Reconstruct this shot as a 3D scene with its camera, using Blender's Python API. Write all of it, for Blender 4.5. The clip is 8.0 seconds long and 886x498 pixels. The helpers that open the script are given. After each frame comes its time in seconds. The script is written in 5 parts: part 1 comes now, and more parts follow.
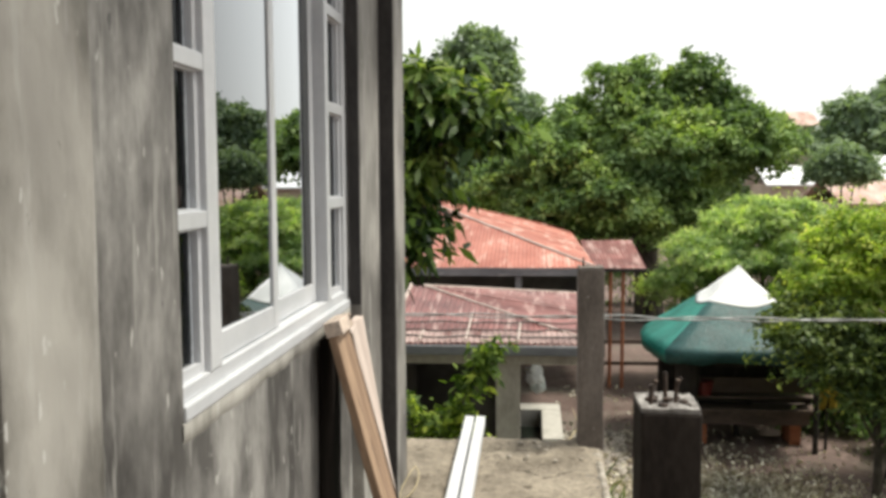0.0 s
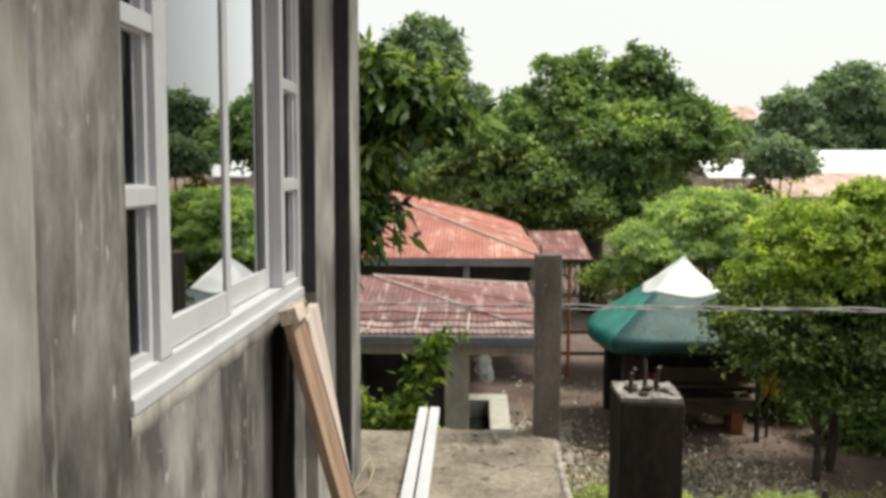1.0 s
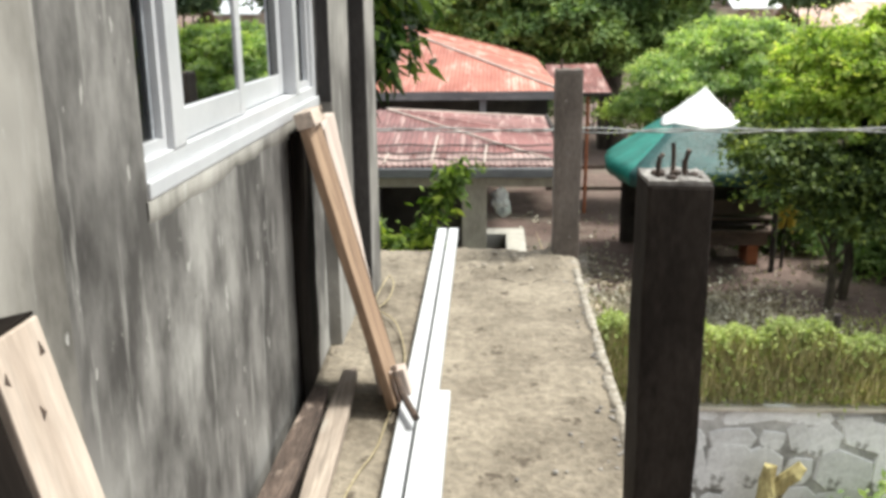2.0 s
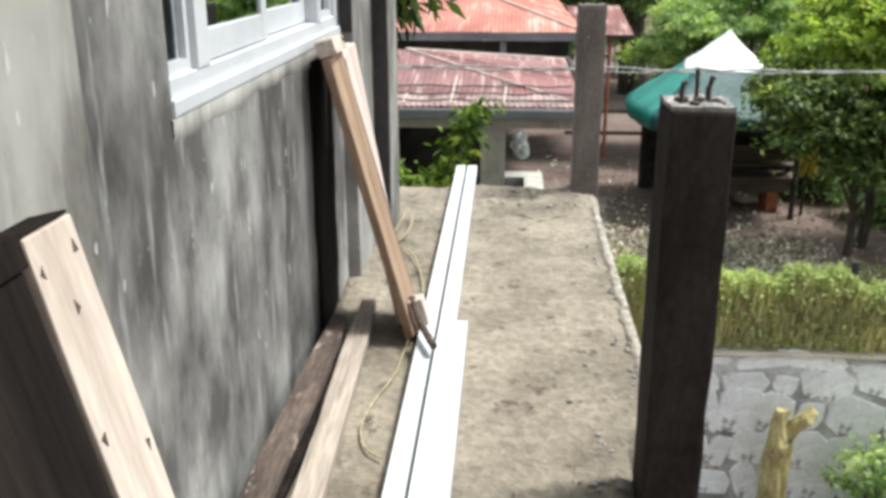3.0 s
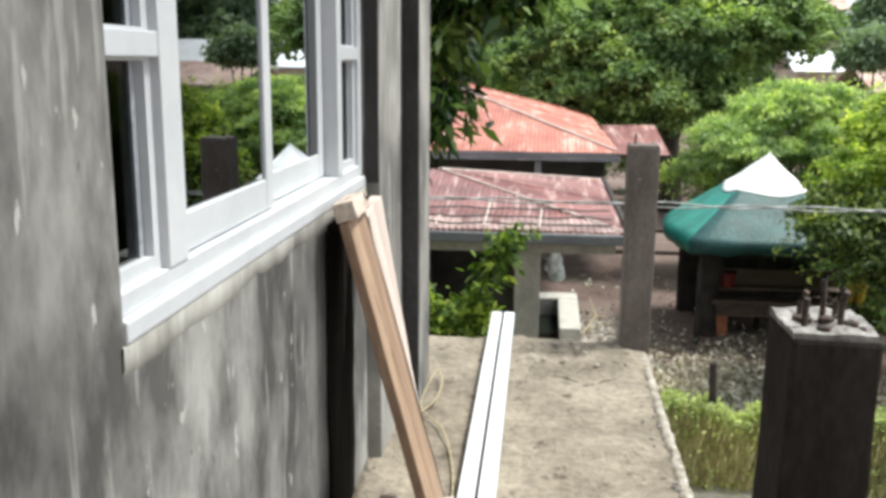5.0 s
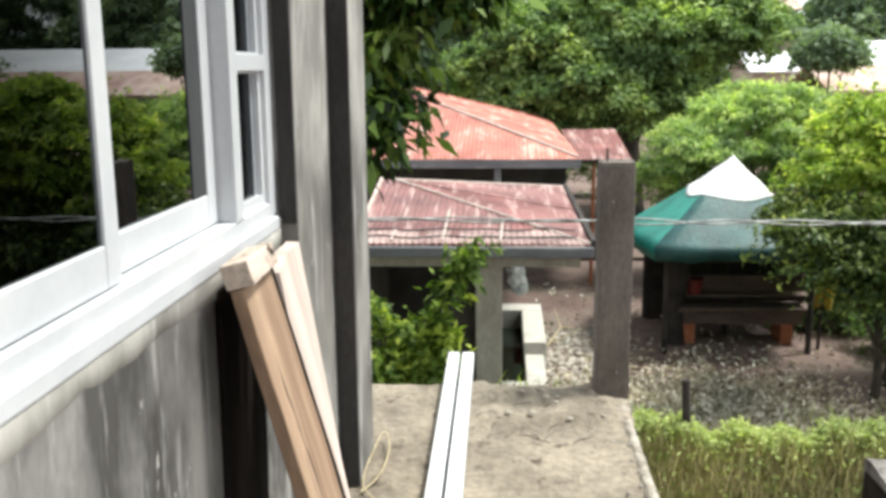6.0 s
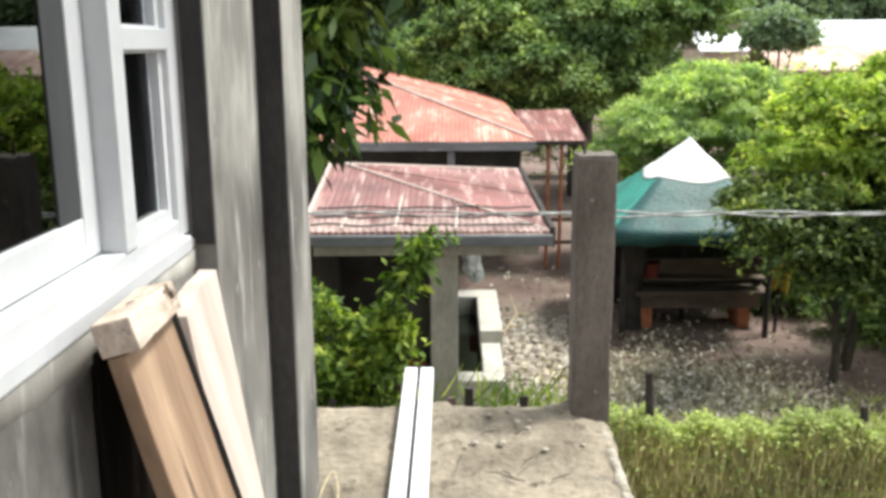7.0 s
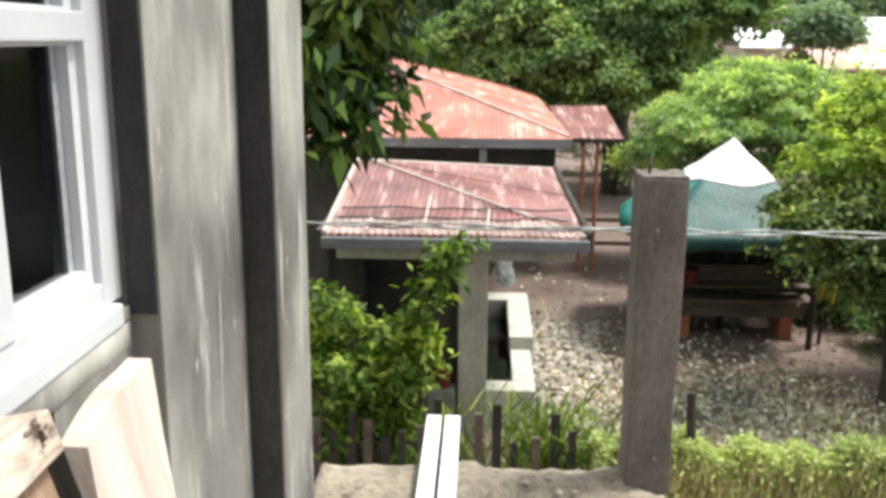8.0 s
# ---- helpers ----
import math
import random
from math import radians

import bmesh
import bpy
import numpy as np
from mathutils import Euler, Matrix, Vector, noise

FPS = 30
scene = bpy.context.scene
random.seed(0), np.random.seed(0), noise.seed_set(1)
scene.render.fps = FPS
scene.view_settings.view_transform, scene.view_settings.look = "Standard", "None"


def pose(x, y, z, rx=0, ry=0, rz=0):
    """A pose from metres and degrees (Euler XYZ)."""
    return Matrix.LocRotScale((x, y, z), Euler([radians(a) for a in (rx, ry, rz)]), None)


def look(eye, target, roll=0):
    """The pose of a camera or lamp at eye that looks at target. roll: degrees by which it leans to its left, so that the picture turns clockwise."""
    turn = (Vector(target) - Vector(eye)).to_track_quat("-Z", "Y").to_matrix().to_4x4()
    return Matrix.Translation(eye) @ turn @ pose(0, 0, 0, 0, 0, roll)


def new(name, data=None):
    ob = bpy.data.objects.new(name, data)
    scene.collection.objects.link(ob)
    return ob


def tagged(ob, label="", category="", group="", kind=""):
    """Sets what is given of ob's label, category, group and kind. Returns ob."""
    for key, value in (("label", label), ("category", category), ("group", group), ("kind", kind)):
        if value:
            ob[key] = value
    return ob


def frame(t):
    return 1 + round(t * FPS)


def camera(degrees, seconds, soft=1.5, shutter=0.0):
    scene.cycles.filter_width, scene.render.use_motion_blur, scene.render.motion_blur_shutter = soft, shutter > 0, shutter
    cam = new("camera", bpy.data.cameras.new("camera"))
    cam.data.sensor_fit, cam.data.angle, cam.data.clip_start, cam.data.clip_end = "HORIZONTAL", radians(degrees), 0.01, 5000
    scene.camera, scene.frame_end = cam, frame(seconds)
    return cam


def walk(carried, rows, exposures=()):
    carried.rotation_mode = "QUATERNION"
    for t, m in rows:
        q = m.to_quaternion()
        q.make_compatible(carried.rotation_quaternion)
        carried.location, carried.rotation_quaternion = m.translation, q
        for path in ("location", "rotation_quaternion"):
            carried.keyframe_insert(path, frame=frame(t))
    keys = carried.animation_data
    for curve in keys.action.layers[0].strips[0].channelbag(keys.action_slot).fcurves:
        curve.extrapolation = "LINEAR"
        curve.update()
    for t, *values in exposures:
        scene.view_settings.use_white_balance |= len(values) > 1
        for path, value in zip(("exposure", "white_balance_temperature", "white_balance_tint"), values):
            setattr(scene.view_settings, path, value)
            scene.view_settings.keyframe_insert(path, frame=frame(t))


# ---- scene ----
cam = camera(52.0, 8.0, soft=3.5)
PATH = [
    (0, (0.308, 0.279, 1.422), (0.111, 2.263, 1.268), -0.4),
    (0.5, (0.282, 0.33, 1.416), (0.176, 2.324, 1.295), -0.2),
    (1, (0.245, 0.396, 1.391), (0.169, 2.387, 1.217), 0.1),
    (1.5, (0.24, 0.421, 1.336), (0.107, 2.395, 1.04), -0.6),
    (2, (0.232, 0.435, 1.267), (0.122, 2.364, 0.751), -0.7),
    (2.2, (0.227, 0.432, 1.268), (0.11, 2.367, 0.775), -0.5),
    (3.3, (0.224, 0.405, 1.221), (0.073, 2.286, 0.558), -0.1),
    (3.5, (0.216, 0.417, 1.248), (0.069, 2.317, 0.641), 0.3),
    (4, (0.192, 0.5, 1.299), (0.037, 2.435, 0.815), 1.1),
    (4.2, (0.179, 0.552, 1.3), (-0.016, 2.492, 0.854), 1.1),
    (5.3, (0.162, 1.061, 1.326), (-0.054, 3.009, 0.924), 0.3),
    (5.5, (0.147, 1.18, 1.332), (0.007, 3.133, 0.925), 0.2),
    (6, (0.172, 1.482, 1.323), (0.036, 3.439, 0.931), -0.5),
    (6.5, (0.165, 1.69, 1.323), (-0.012, 3.634, 0.888), 0.3),
    (7, (0.129, 1.954, 1.322), (0.099, 3.906, 0.886), -0.4),
    (7.5, (0.122, 2.271, 1.314), (0.069, 4.224, 0.888), -0.2),
    (8, (0.112, 2.505, 1.326), (0.018, 4.451, 0.874), 0.4),
]
walk(cam, [(t, look(eye, target, roll)) for t, eye, target, roll in PATH],
     exposures=[(0.0, 0.15, 6650, 6), (0.5, 0.16, 6700, 6), (1.0, -0.03, 6700, 6), (1.6, 0.31, 6500, 6), (2.2, 0.49, 6300, 5), (3.5, 0.48, 6000, 5), (4.2, 0.42, 6050, 6), (5.5, 0.54, 6200, 5), (8.0, 0.66, 6350, 5)])


# ---- light ----
SUN_EL, SUN_AZ = 64.0, 72.0   # height of the sun, and its bearing from +y towards +x
world = bpy.data.worlds.new("overcast_sky")
scene.world = world
world.use_nodes = True
wn, wl = world.node_tree.nodes, world.node_tree.links
wn.clear()
sky = wn.new("ShaderNodeTexSky")
sky.sky_type, sky.sun_disc = "NISHITA", False
sky.sun_elevation, sky.sun_rotation = radians(SUN_EL), radians(SUN_AZ)
sky.air_density, sky.dust_density = 1.0, 4.0
cloud = wn.new("ShaderNodeMixRGB")
cloud.inputs["Fac"].default_value = 0.8
cloud.inputs["Color2"].default_value = (12.6, 12.6, 12.5, 1)
back = wn.new("ShaderNodeBackground")
back.inputs["Strength"].default_value = 0.092
wout = wn.new("ShaderNodeOutputWorld")
wl.new(sky.outputs[0], cloud.inputs["Color1"])
wl.new(cloud.outputs[0], back.inputs[0])
wl.new(back.outputs[0], wout.inputs[0])
sun = new("sun", bpy.data.lights.new("sun", "SUN"))
sun.data.energy, sun.data.angle, sun.data.color = 4.2, radians(12), (1.0, 0.95, 0.87)
saz, sel = radians(SUN_AZ), radians(SUN_EL)
sun.matrix_world = look((6, 6, 12), (6 - math.sin(saz) * math.cos(sel), 6 - math.cos(saz) * math.cos(sel), 12 - math.sin(sel)))


# ---- materials ----
def ramp_of(nt, stops):
    r = nt.nodes.new("ShaderNodeValToRGB")
    el = r.color_ramp.elements
    el[0].position, el[0].color = stops[0][0], (*stops[0][1], 1)
    el[1].position, el[1].color = stops[-1][0], (*stops[-1][1], 1)
    for p, c in stops[1:-1]:
        e = el.new(p)
        e.color = (*c, 1)
    return r


def noise_of(nt, coord, scale, stretch=(1, 1, 1), detail=6, rough=0.6):
    m = nt.nodes.new("ShaderNodeMapping")
    m.inputs["Scale"].default_value = stretch
    n = nt.nodes.new("ShaderNodeTexNoise")
    n.inputs["Scale"].default_value, n.inputs["Detail"].default_value, n.inputs["Roughness"].default_value = scale, detail, rough
    nt.links.new(coord, m.inputs[0])
    nt.links.new(m.outputs[0], n.inputs["Vector"])
    return n.outputs["Fac"]


def mix_of(nt, kind, fac, a, b):
    m = nt.nodes.new("ShaderNodeMixRGB")
    m.blend_type = kind
    for sock, v in ((m.inputs["Fac"], fac), (m.inputs["Color1"], a), (m.inputs["Color2"], b)):
        if isinstance(v, (int, float)):
            sock.default_value = v
        elif isinstance(v, tuple):
            sock.default_value = (*v, 1)
        else:
            nt.links.new(v, sock)
    return m.outputs[0]


def surface(name, dark, light, scale=3.0, stretch=(1, 1, 1), fine=60.0, fine_amount=0.35, stain=None, stain_at=(0.55, 0.7),
            stain_scale=1.2, stain_stretch=(1, 1, 1), rough=0.85, metal=0.0, bump=0.3, bump_dist=0.01, vary=0.0, spec=0.5, tight=0.36):
    """Two-scale procedural surface: broad tone, fine grain, stains with a shape of their own, and relief."""
    mat = bpy.data.materials.new(name)
    mat.use_nodes = True
    nt = mat.node_tree
    bsdf = nt.nodes["Principled BSDF"]
    geo = nt.nodes.new("ShaderNodeTexCoord").outputs["Object"]
    broad = noise_of(nt, geo, scale, stretch)
    r = ramp_of(nt, ((tight, dark), (1 - tight, light)))
    nt.links.new(broad, r.inputs[0])
    col = r.outputs[0]
    grain = noise_of(nt, geo, fine, stretch, 4)
    g = ramp_of(nt, ((0.25, (1 - fine_amount,) * 3), (0.75, (1 + fine_amount * 0.4,) * 3)))
    nt.links.new(grain, g.inputs[0])
    col = mix_of(nt, "MULTIPLY", 1.0, col, g.outputs[0])
    if stain:
        s = noise_of(nt, geo, stain_scale, stain_stretch, 8, 0.68)
        sr = ramp_of(nt, ((stain_at[0], (0, 0, 0)), (stain_at[1], (1, 1, 1))))
        nt.links.new(s, sr.inputs[0])
        col = mix_of(nt, "MIX", sr.outputs[0], col, stain)
    if vary:
        info = nt.nodes.new("ShaderNodeObjectInfo").outputs["Random"]
        vr = ramp_of(nt, ((0.0, (1 - vary,) * 3), (1.0, (1 + vary,) * 3)))
        nt.links.new(info, vr.inputs[0])
        col = mix_of(nt, "MULTIPLY", 1.0, col, vr.outputs[0])
    nt.links.new(col, bsdf.inputs["Base Color"])
    bsdf.inputs["Roughness"].default_value, bsdf.inputs["Metallic"].default_value = rough, metal
    bsdf.inputs["Specular IOR Level"].default_value = spec
    if bump:
        b = nt.nodes.new("ShaderNodeBump")
        b.inputs["Strength"].default_value, b.inputs["Distance"].default_value = bump, bump_dist
        h = mix_of(nt, "ADD", 0.6, grain, broad)
        nt.links.new(h, b.inputs["Height"])
        nt.links.new(b.outputs[0], bsdf.inputs["Normal"])
    return mat


def leafy(name, dark, light, tip, gloss=0.55, through_light=0.38, tufts=0.0):
    """Leaves: each leaf its own tone, lit through as well as on its face."""
    mat = bpy.data.materials.new(name)
    mat.use_nodes = True
    nt = mat.node_tree
    bsdf = nt.nodes["Principled BSDF"]
    isl = nt.nodes.new("ShaderNodeNewGeometry").outputs["Random Per Island"]
    r = ramp_of(nt, ((0.0, dark), (0.6, light), (1.0, tip)))
    nt.links.new(isl, r.inputs[0])
    geo = nt.nodes.new("ShaderNodeTexCoord").outputs["Object"]
    n = noise_of(nt, geo, 0.55, (1, 1, 1), 3)
    nr = ramp_of(nt, ((0.3, (0.62, 0.66, 0.62)), (0.7, (1.3, 1.25, 1.05))))
    nt.links.new(n, nr.inputs[0])
    col = mix_of(nt, "MULTIPLY", 1.0, r.outputs[0], nr.outputs[0])
    if tufts:
        n2 = noise_of(nt, geo, tufts, (1, 1, 1.3), 2)
        nr2 = ramp_of(nt, ((0.36, (0.55, 0.62, 0.66)), (0.52, (1.0, 1.0, 1.0)), (0.66, (1.55, 1.4, 1.2))))
        nt.links.new(n2, nr2.inputs[0])
        col = mix_of(nt, "MULTIPLY", 1.0, col, nr2.outputs[0])
    nt.links.new(col, bsdf.inputs["Base Color"])
    bsdf.inputs["Roughness"].default_value = gloss
    bsdf.inputs["Specular IOR Level"].default_value = 0.22
    tr = nt.nodes.new("ShaderNodeBsdfTranslucent")
    nt.links.new(mix_of(nt, "MULTIPLY", 1.0, col, (1.25, 1.35, 0.6)), tr.inputs[0])
    ms = nt.nodes.new("ShaderNodeMixShader")
    ms.inputs[0].default_value = through_light
    nt.links.new(bsdf.outputs[0], ms.inputs[1])
    nt.links.new(tr.outputs[0], ms.inputs[2])
    nt.links.new(ms.outputs[0], nt.nodes["Material Output"].inputs[0])
    return mat


def plaster(name, dark, mid, light, drip, streak=0.75, blotch=3.4):
    """Cement render: trowel blotches, large damp patches, pale runs of lime and small flecks."""
    mat = bpy.data.materials.new(name)
    mat.use_nodes = True
    nt = mat.node_tree
    bsdf = nt.nodes["Principled BSDF"]
    geo = nt.nodes.new("ShaderNodeTexCoord").outputs["Object"]
    n1 = noise_of(nt, geo, blotch, (1, 1.5, 0.8), 8, 0.60)
    r = ramp_of(nt, ((0.39, dark), (0.5, mid), (0.61, light)))
    nt.links.new(n1, r.inputs[0])
    patch = noise_of(nt, geo, 1.5, (1, 1.2, 0.9), 4, 0.5)
    pr = ramp_of(nt, ((0.38, (0.55, 0.53, 0.52)), (0.62, (1.2, 1.18, 1.15))))
    nt.links.new(patch, pr.inputs[0])
    col = mix_of(nt, "MULTIPLY", 1.0, r.outputs[0], pr.outputs[0])
    runs = noise_of(nt, geo, 5.0, (1, 4.0, 0.5), 6, 0.6)
    rr = ramp_of(nt, ((0.57, (0, 0, 0)), (0.66, (streak, streak, streak))))
    nt.links.new(runs, rr.inputs[0])
    col = mix_of(nt, "MIX", rr.outputs[0], col, drip)
    fleck = noise_of(nt, geo, 26, (1, 1.3, 0.6), 3, 0.5)
    fr = ramp_of(nt, ((0.69, (0, 0, 0)), (0.73, (0.8, 0.8, 0.8))))
    nt.links.new(fleck, fr.inputs[0])
    col = mix_of(nt, "MIX", fr.outputs[0], col, drip)
    pit = noise_of(nt, geo, 34, (1, 1, 0.6), 3, 0.5)
    ptr = ramp_of(nt, ((0.72, (0, 0, 0)), (0.76, (0.8, 0.8, 0.8))))
    nt.links.new(pit, ptr.inputs[0])
    col = mix_of(nt, "MIX", ptr.outputs[0], col, dark)
    nt.links.new(col, bsdf.inputs["Base Color"])
    bsdf.inputs["Roughness"].default_value = 0.72
    bsdf.inputs["Specular IOR Level"].default_value = 0.35
    bump = nt.nodes.new("ShaderNodeBump")
    bump.inputs["Strength"].default_value, bump.inputs["Distance"].default_value = 0.4, 0.006
    nt.links.new(mix_of(nt, "ADD", 0.7, n1, fleck), bump.inputs["Height"])
    nt.links.new(bump.outputs[0], bsdf.inputs["Normal"])
    return mat


M_WALL = plaster("cement_plaster", (0.078, 0.075, 0.073), (0.176, 0.173, 0.168), (0.297, 0.294, 0.285), (0.440, 0.433, 0.407), 0.42)
M_COLUMN = plaster("pale_plaster", (0.1277, 0.1229, 0.1115), (0.2630, 0.2563, 0.2377), (0.3610, 0.3533, 0.3317), (0.5107, 0.5059, 0.4840), 0.25, 2.4)
M_PALE = plaster("light_plaster", (0.175, 0.171, 0.163), (0.255, 0.250, 0.239), (0.325, 0.318, 0.303), (0.45, 0.44, 0.42))
M_POST = surface("raw_concrete_post", (0.1165, 0.0998, 0.0870), (0.2419, 0.2125, 0.1907), 5, (1, 1, 0.4), 70, 0.35,
                 (0.27, 0.25, 0.23), (0.70, 0.76), 14, (1, 1, 0.7), 0.9, 0, 0.5, 0.006)
# Darker concrete, used for the near post alone.
M_POST_DARK = surface("dark_post_concrete", (0.022, 0.018, 0.016), (0.055, 0.046, 0.040), 6, (1, 1, 0.4), 70, 0.4,
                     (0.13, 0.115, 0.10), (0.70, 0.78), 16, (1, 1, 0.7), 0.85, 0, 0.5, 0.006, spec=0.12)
# Dark grey for faces turned from the light; their shade is in the colour.
M_SHADE_FACE = surface("shaded_concrete_face", (0.030, 0.028, 0.028), (0.062, 0.057, 0.055), 5, (1, 1, 0.4), 70, 0.35, (0.14, 0.13, 0.12), (0.72, 0.78), 14, (1, 1, 0.7), 0.9, 0, 0.5, 0.006)
M_CHIP = surface("broken_concrete", (0.17, 0.155, 0.145), (0.44, 0.42, 0.40), 20, (1, 1, 1), 90, 0.35, None, rough=0.95, bump=0.7, bump_dist=0.01)
M_SLAB = surface("sandy_concrete", (0.181, 0.151, 0.114), (0.351, 0.301, 0.233), 2.6, (1, 1, 1), 30, 0.42,
                 (0.095, 0.075, 0.055), (0.58, 0.64), 9, (1, 0.8, 1), rough=0.92, bump=1.0, bump_dist=0.018)
M_GREY_TRIM = surface("grey_window_trim", (0.26, 0.28, 0.31), (0.36, 0.38, 0.41), 6, rough=0.45, bump=0.05)
M_GREY_DARK = surface("dark_grey_strip", (0.035, 0.037, 0.042), (0.06, 0.062, 0.068), 6, (1, 1, 0.3), 40, 0.2, rough=0.5, bump=0.05)
M_RUST_BAR = surface("rusty_rebar", (0.04, 0.03, 0.026), (0.11, 0.07, 0.05), 30, rough=0.8, bump=0.4, bump_dist=0.002)
M_WHITE = surface("white_window_paint", (0.5208, 0.5347, 0.5610), (0.6045, 0.6138, 0.6358), 4, (1, 1, 1), 40, 0.05, (0.5, 0.49, 0.46), (0.72, 0.8), 9, rough=0.35, bump=0.05, bump_dist=0.002)
M_CHANNEL = surface("white_coated_aluminium", (0.562, 0.573, 0.596), (0.655, 0.663, 0.680), 5, (1, 0.2, 1), 40, 0.06, (0.5, 0.48, 0.44), (0.66, 0.78), 6, (1, 0.5, 1), 0.35, 0, 0.05, 0.002)
M_WOOD = surface("new_coco_lumber", (0.25, 0.155, 0.098), (0.46, 0.315, 0.21), 4.0, (1, 5.0, 0.22), 60, 0.35, (0.07, 0.038, 0.024), (0.60, 0.66), 6, (1, 3.0, 0.2), 0.75, 0, 0.35, 0.004, 0.10)
M_WOOD_PALE = surface("pale_sawn_lumber", (0.473, 0.382, 0.336), (0.619, 0.525, 0.470), 6, (1, 2.2, 0.15), 60, 0.20, (0.22, 0.15, 0.11), (0.68, 0.76), 9, (1, 1.8, 0.3), 0.78, 0, 0.3, 0.004)
M_WOOD_SPLIT = surface("split_pale_lumber", (0.42, 0.33, 0.265), (0.62, 0.51, 0.43), 9, (1, 0.4, 1), 60, 0.35, (0.07, 0.045, 0.032), (0.60, 0.66), 16, (1.2, 0.6, 1), 0.85, 0, 0.6, 0.010)
M_WOOD_BEIGE = surface("dusty_beige_board", (0.46, 0.375, 0.31), (0.66, 0.565, 0.485), 5, (1, 2.4, 0.3), 45, 0.25, (0.13, 0.08, 0.05), (0.66, 0.72), 9, (1, 1.6, 0.6), 0.85, 0, 0.3, 0.005)
# Near-black wood; also stands for the shade in gaps between boards.
M_WOOD_DARK = surface("dark_plank_and_gap_shade", (0.0075, 0.0067, 0.0060), (0.0270, 0.0210, 0.0180), 8, (1, 1.2, 0.12), 60, 0.4, (0.05, 0.038, 0.030), (0.68, 0.76), 7, (1, 1.6, 0.4), rough=0.9, spec=0.05, bump=0.35, bump_dist=0.004)
M_WOOD_RED = surface("rough_red_brown_plank", (0.045, 0.031, 0.025), (0.17, 0.122, 0.098), 9, (1.6, 0.35, 1), 60, 0.5, (0.38, 0.30, 0.25), (0.57, 0.64), 8, (1.6, 0.6, 1), 0.9, 0, 0.8, 0.010)
M_WOOD_OLD = surface("old_cement_stained_plank", (0.213, 0.169, 0.138), (0.450, 0.375, 0.312), 7, (1.4, 0.1, 1), 70, 0.45, (0.42, 0.39, 0.34), (0.56, 0.68), 5, (1.5, 0.5, 1), 0.85, 0, 0.5, 0.006, 0.2)
M_RUST = surface("faded_red_iron", (0.32, 0.092, 0.062), (0.49, 0.19, 0.138), 0.9, (1, 1, 1), 14, 0.25, (0.62, 0.43, 0.36), (0.52, 0.68), 1.6, (2.6, 0.5, 1), 0.55, 0.0, 0.1, 0.004, 0.10)
M_RUST_LOW = surface("weathered_maroon_iron", (0.125, 0.043, 0.04), (0.30, 0.125, 0.115), 1.3, (1, 1, 1), 14, 0.35, (0.50, 0.36, 0.33), (0.52, 0.68), 2.0, (4.0, 0.35, 1), 0.45, 0.0, 0.1, 0.004, 0.12)
M_FLASH = surface("pale_roof_flashing", (0.42, 0.34, 0.3), (0.62, 0.53, 0.48), 4, rough=0.6, bump=0.1)
M_LAP = surface("weathered_grey_sheet", (0.2100, 0.1333, 0.1230), (0.4620, 0.3354, 0.3075), 2.6, (1, 1, 1), 14, 0.35, (0.14, 0.06, 0.052), (0.56, 0.64), 2.4, (2.0, 0.6, 1), 0.6, 0.0, 0.1, 0.004)
M_FASCIA = surface("grey_painted_fascia", (0.10, 0.105, 0.115), (0.19, 0.195, 0.205), 3, (0.3, 1, 1), 30, 0.25, (0.35, 0.35, 0.34), (0.62, 0.75), 2, (0.6, 1, 3), 0.7, 0, 0.15)
# Dark wall tone; it also carries the shade below the eaves.
M_DARKWALL = surface("dark_wall_and_shade", (0.035, 0.03, 0.027), (0.085, 0.075, 0.066), 1.5, rough=0.9, bump=0.3)
M_BLOCK = surface("grey_block_wall", (0.16, 0.15, 0.135), (0.30, 0.285, 0.26), 1.8, (1, 1, 1), 25, 0.3, (0.08, 0.085, 0.06), (0.55, 0.75), 1.4, rough=0.9, bump=0.4)
M_PIER = surface("pier_concrete", (0.34, 0.31, 0.265), (0.48, 0.445, 0.385), 2, (1, 1, 0.4), 30, 0.25, (0.17, 0.155, 0.13), (0.58, 0.75), 2.6, (1, 1, 0.35), 0.9, 0, 0.3)
M_LIP = surface("crumbling_mortar_lip", (0.26, 0.225, 0.18), (0.47, 0.43, 0.37), 22, (1, 1, 1), 60, 0.4, (0.14, 0.115, 0.09), (0.58, 0.64), 14, rough=0.95, bump=0.8, bump_dist=0.012)
M_RIM = surface("basin_rim_cement", (0.44, 0.42, 0.37), (0.60, 0.575, 0.52), 3, (1, 1, 1), 30, 0.2, (0.27, 0.25, 0.2), (0.6, 0.75), 3, rough=0.9, bump=0.3)
M_POOL = surface("dark_pond_water", (0.008, 0.012, 0.009), (0.02, 0.028, 0.018), 3, rough=0.12, bump=0.05)
M_EARTH = surface("damp_yard_earth", (0.104, 0.067, 0.056), (0.222, 0.158, 0.136), 0.45, (1, 1, 1), 9, 0.45, (0.17, 0.145, 0.115), (0.52, 0.66), 0.8, (1, 1, 1), 0.95, 0, 0.8, 0.03)
M_STONE = surface("river_stone", (0.20, 0.172, 0.145), (0.46, 0.415, 0.36), 3, (1, 1, 1), 25, 0.3, rough=0.9, bump=0.4, bump_dist=0.01, vary=0.35)
M_RUBBLE = surface("limewashed_rubble_stone", (0.66, 0.66, 0.65), (0.92, 0.92, 0.915), 1.7, (1, 1, 1), 22, 0.22, (0.24, 0.235, 0.215), (0.57, 0.63), 1.6, rough=0.9, bump=0.5, bump_dist=0.02, vary=0.12)
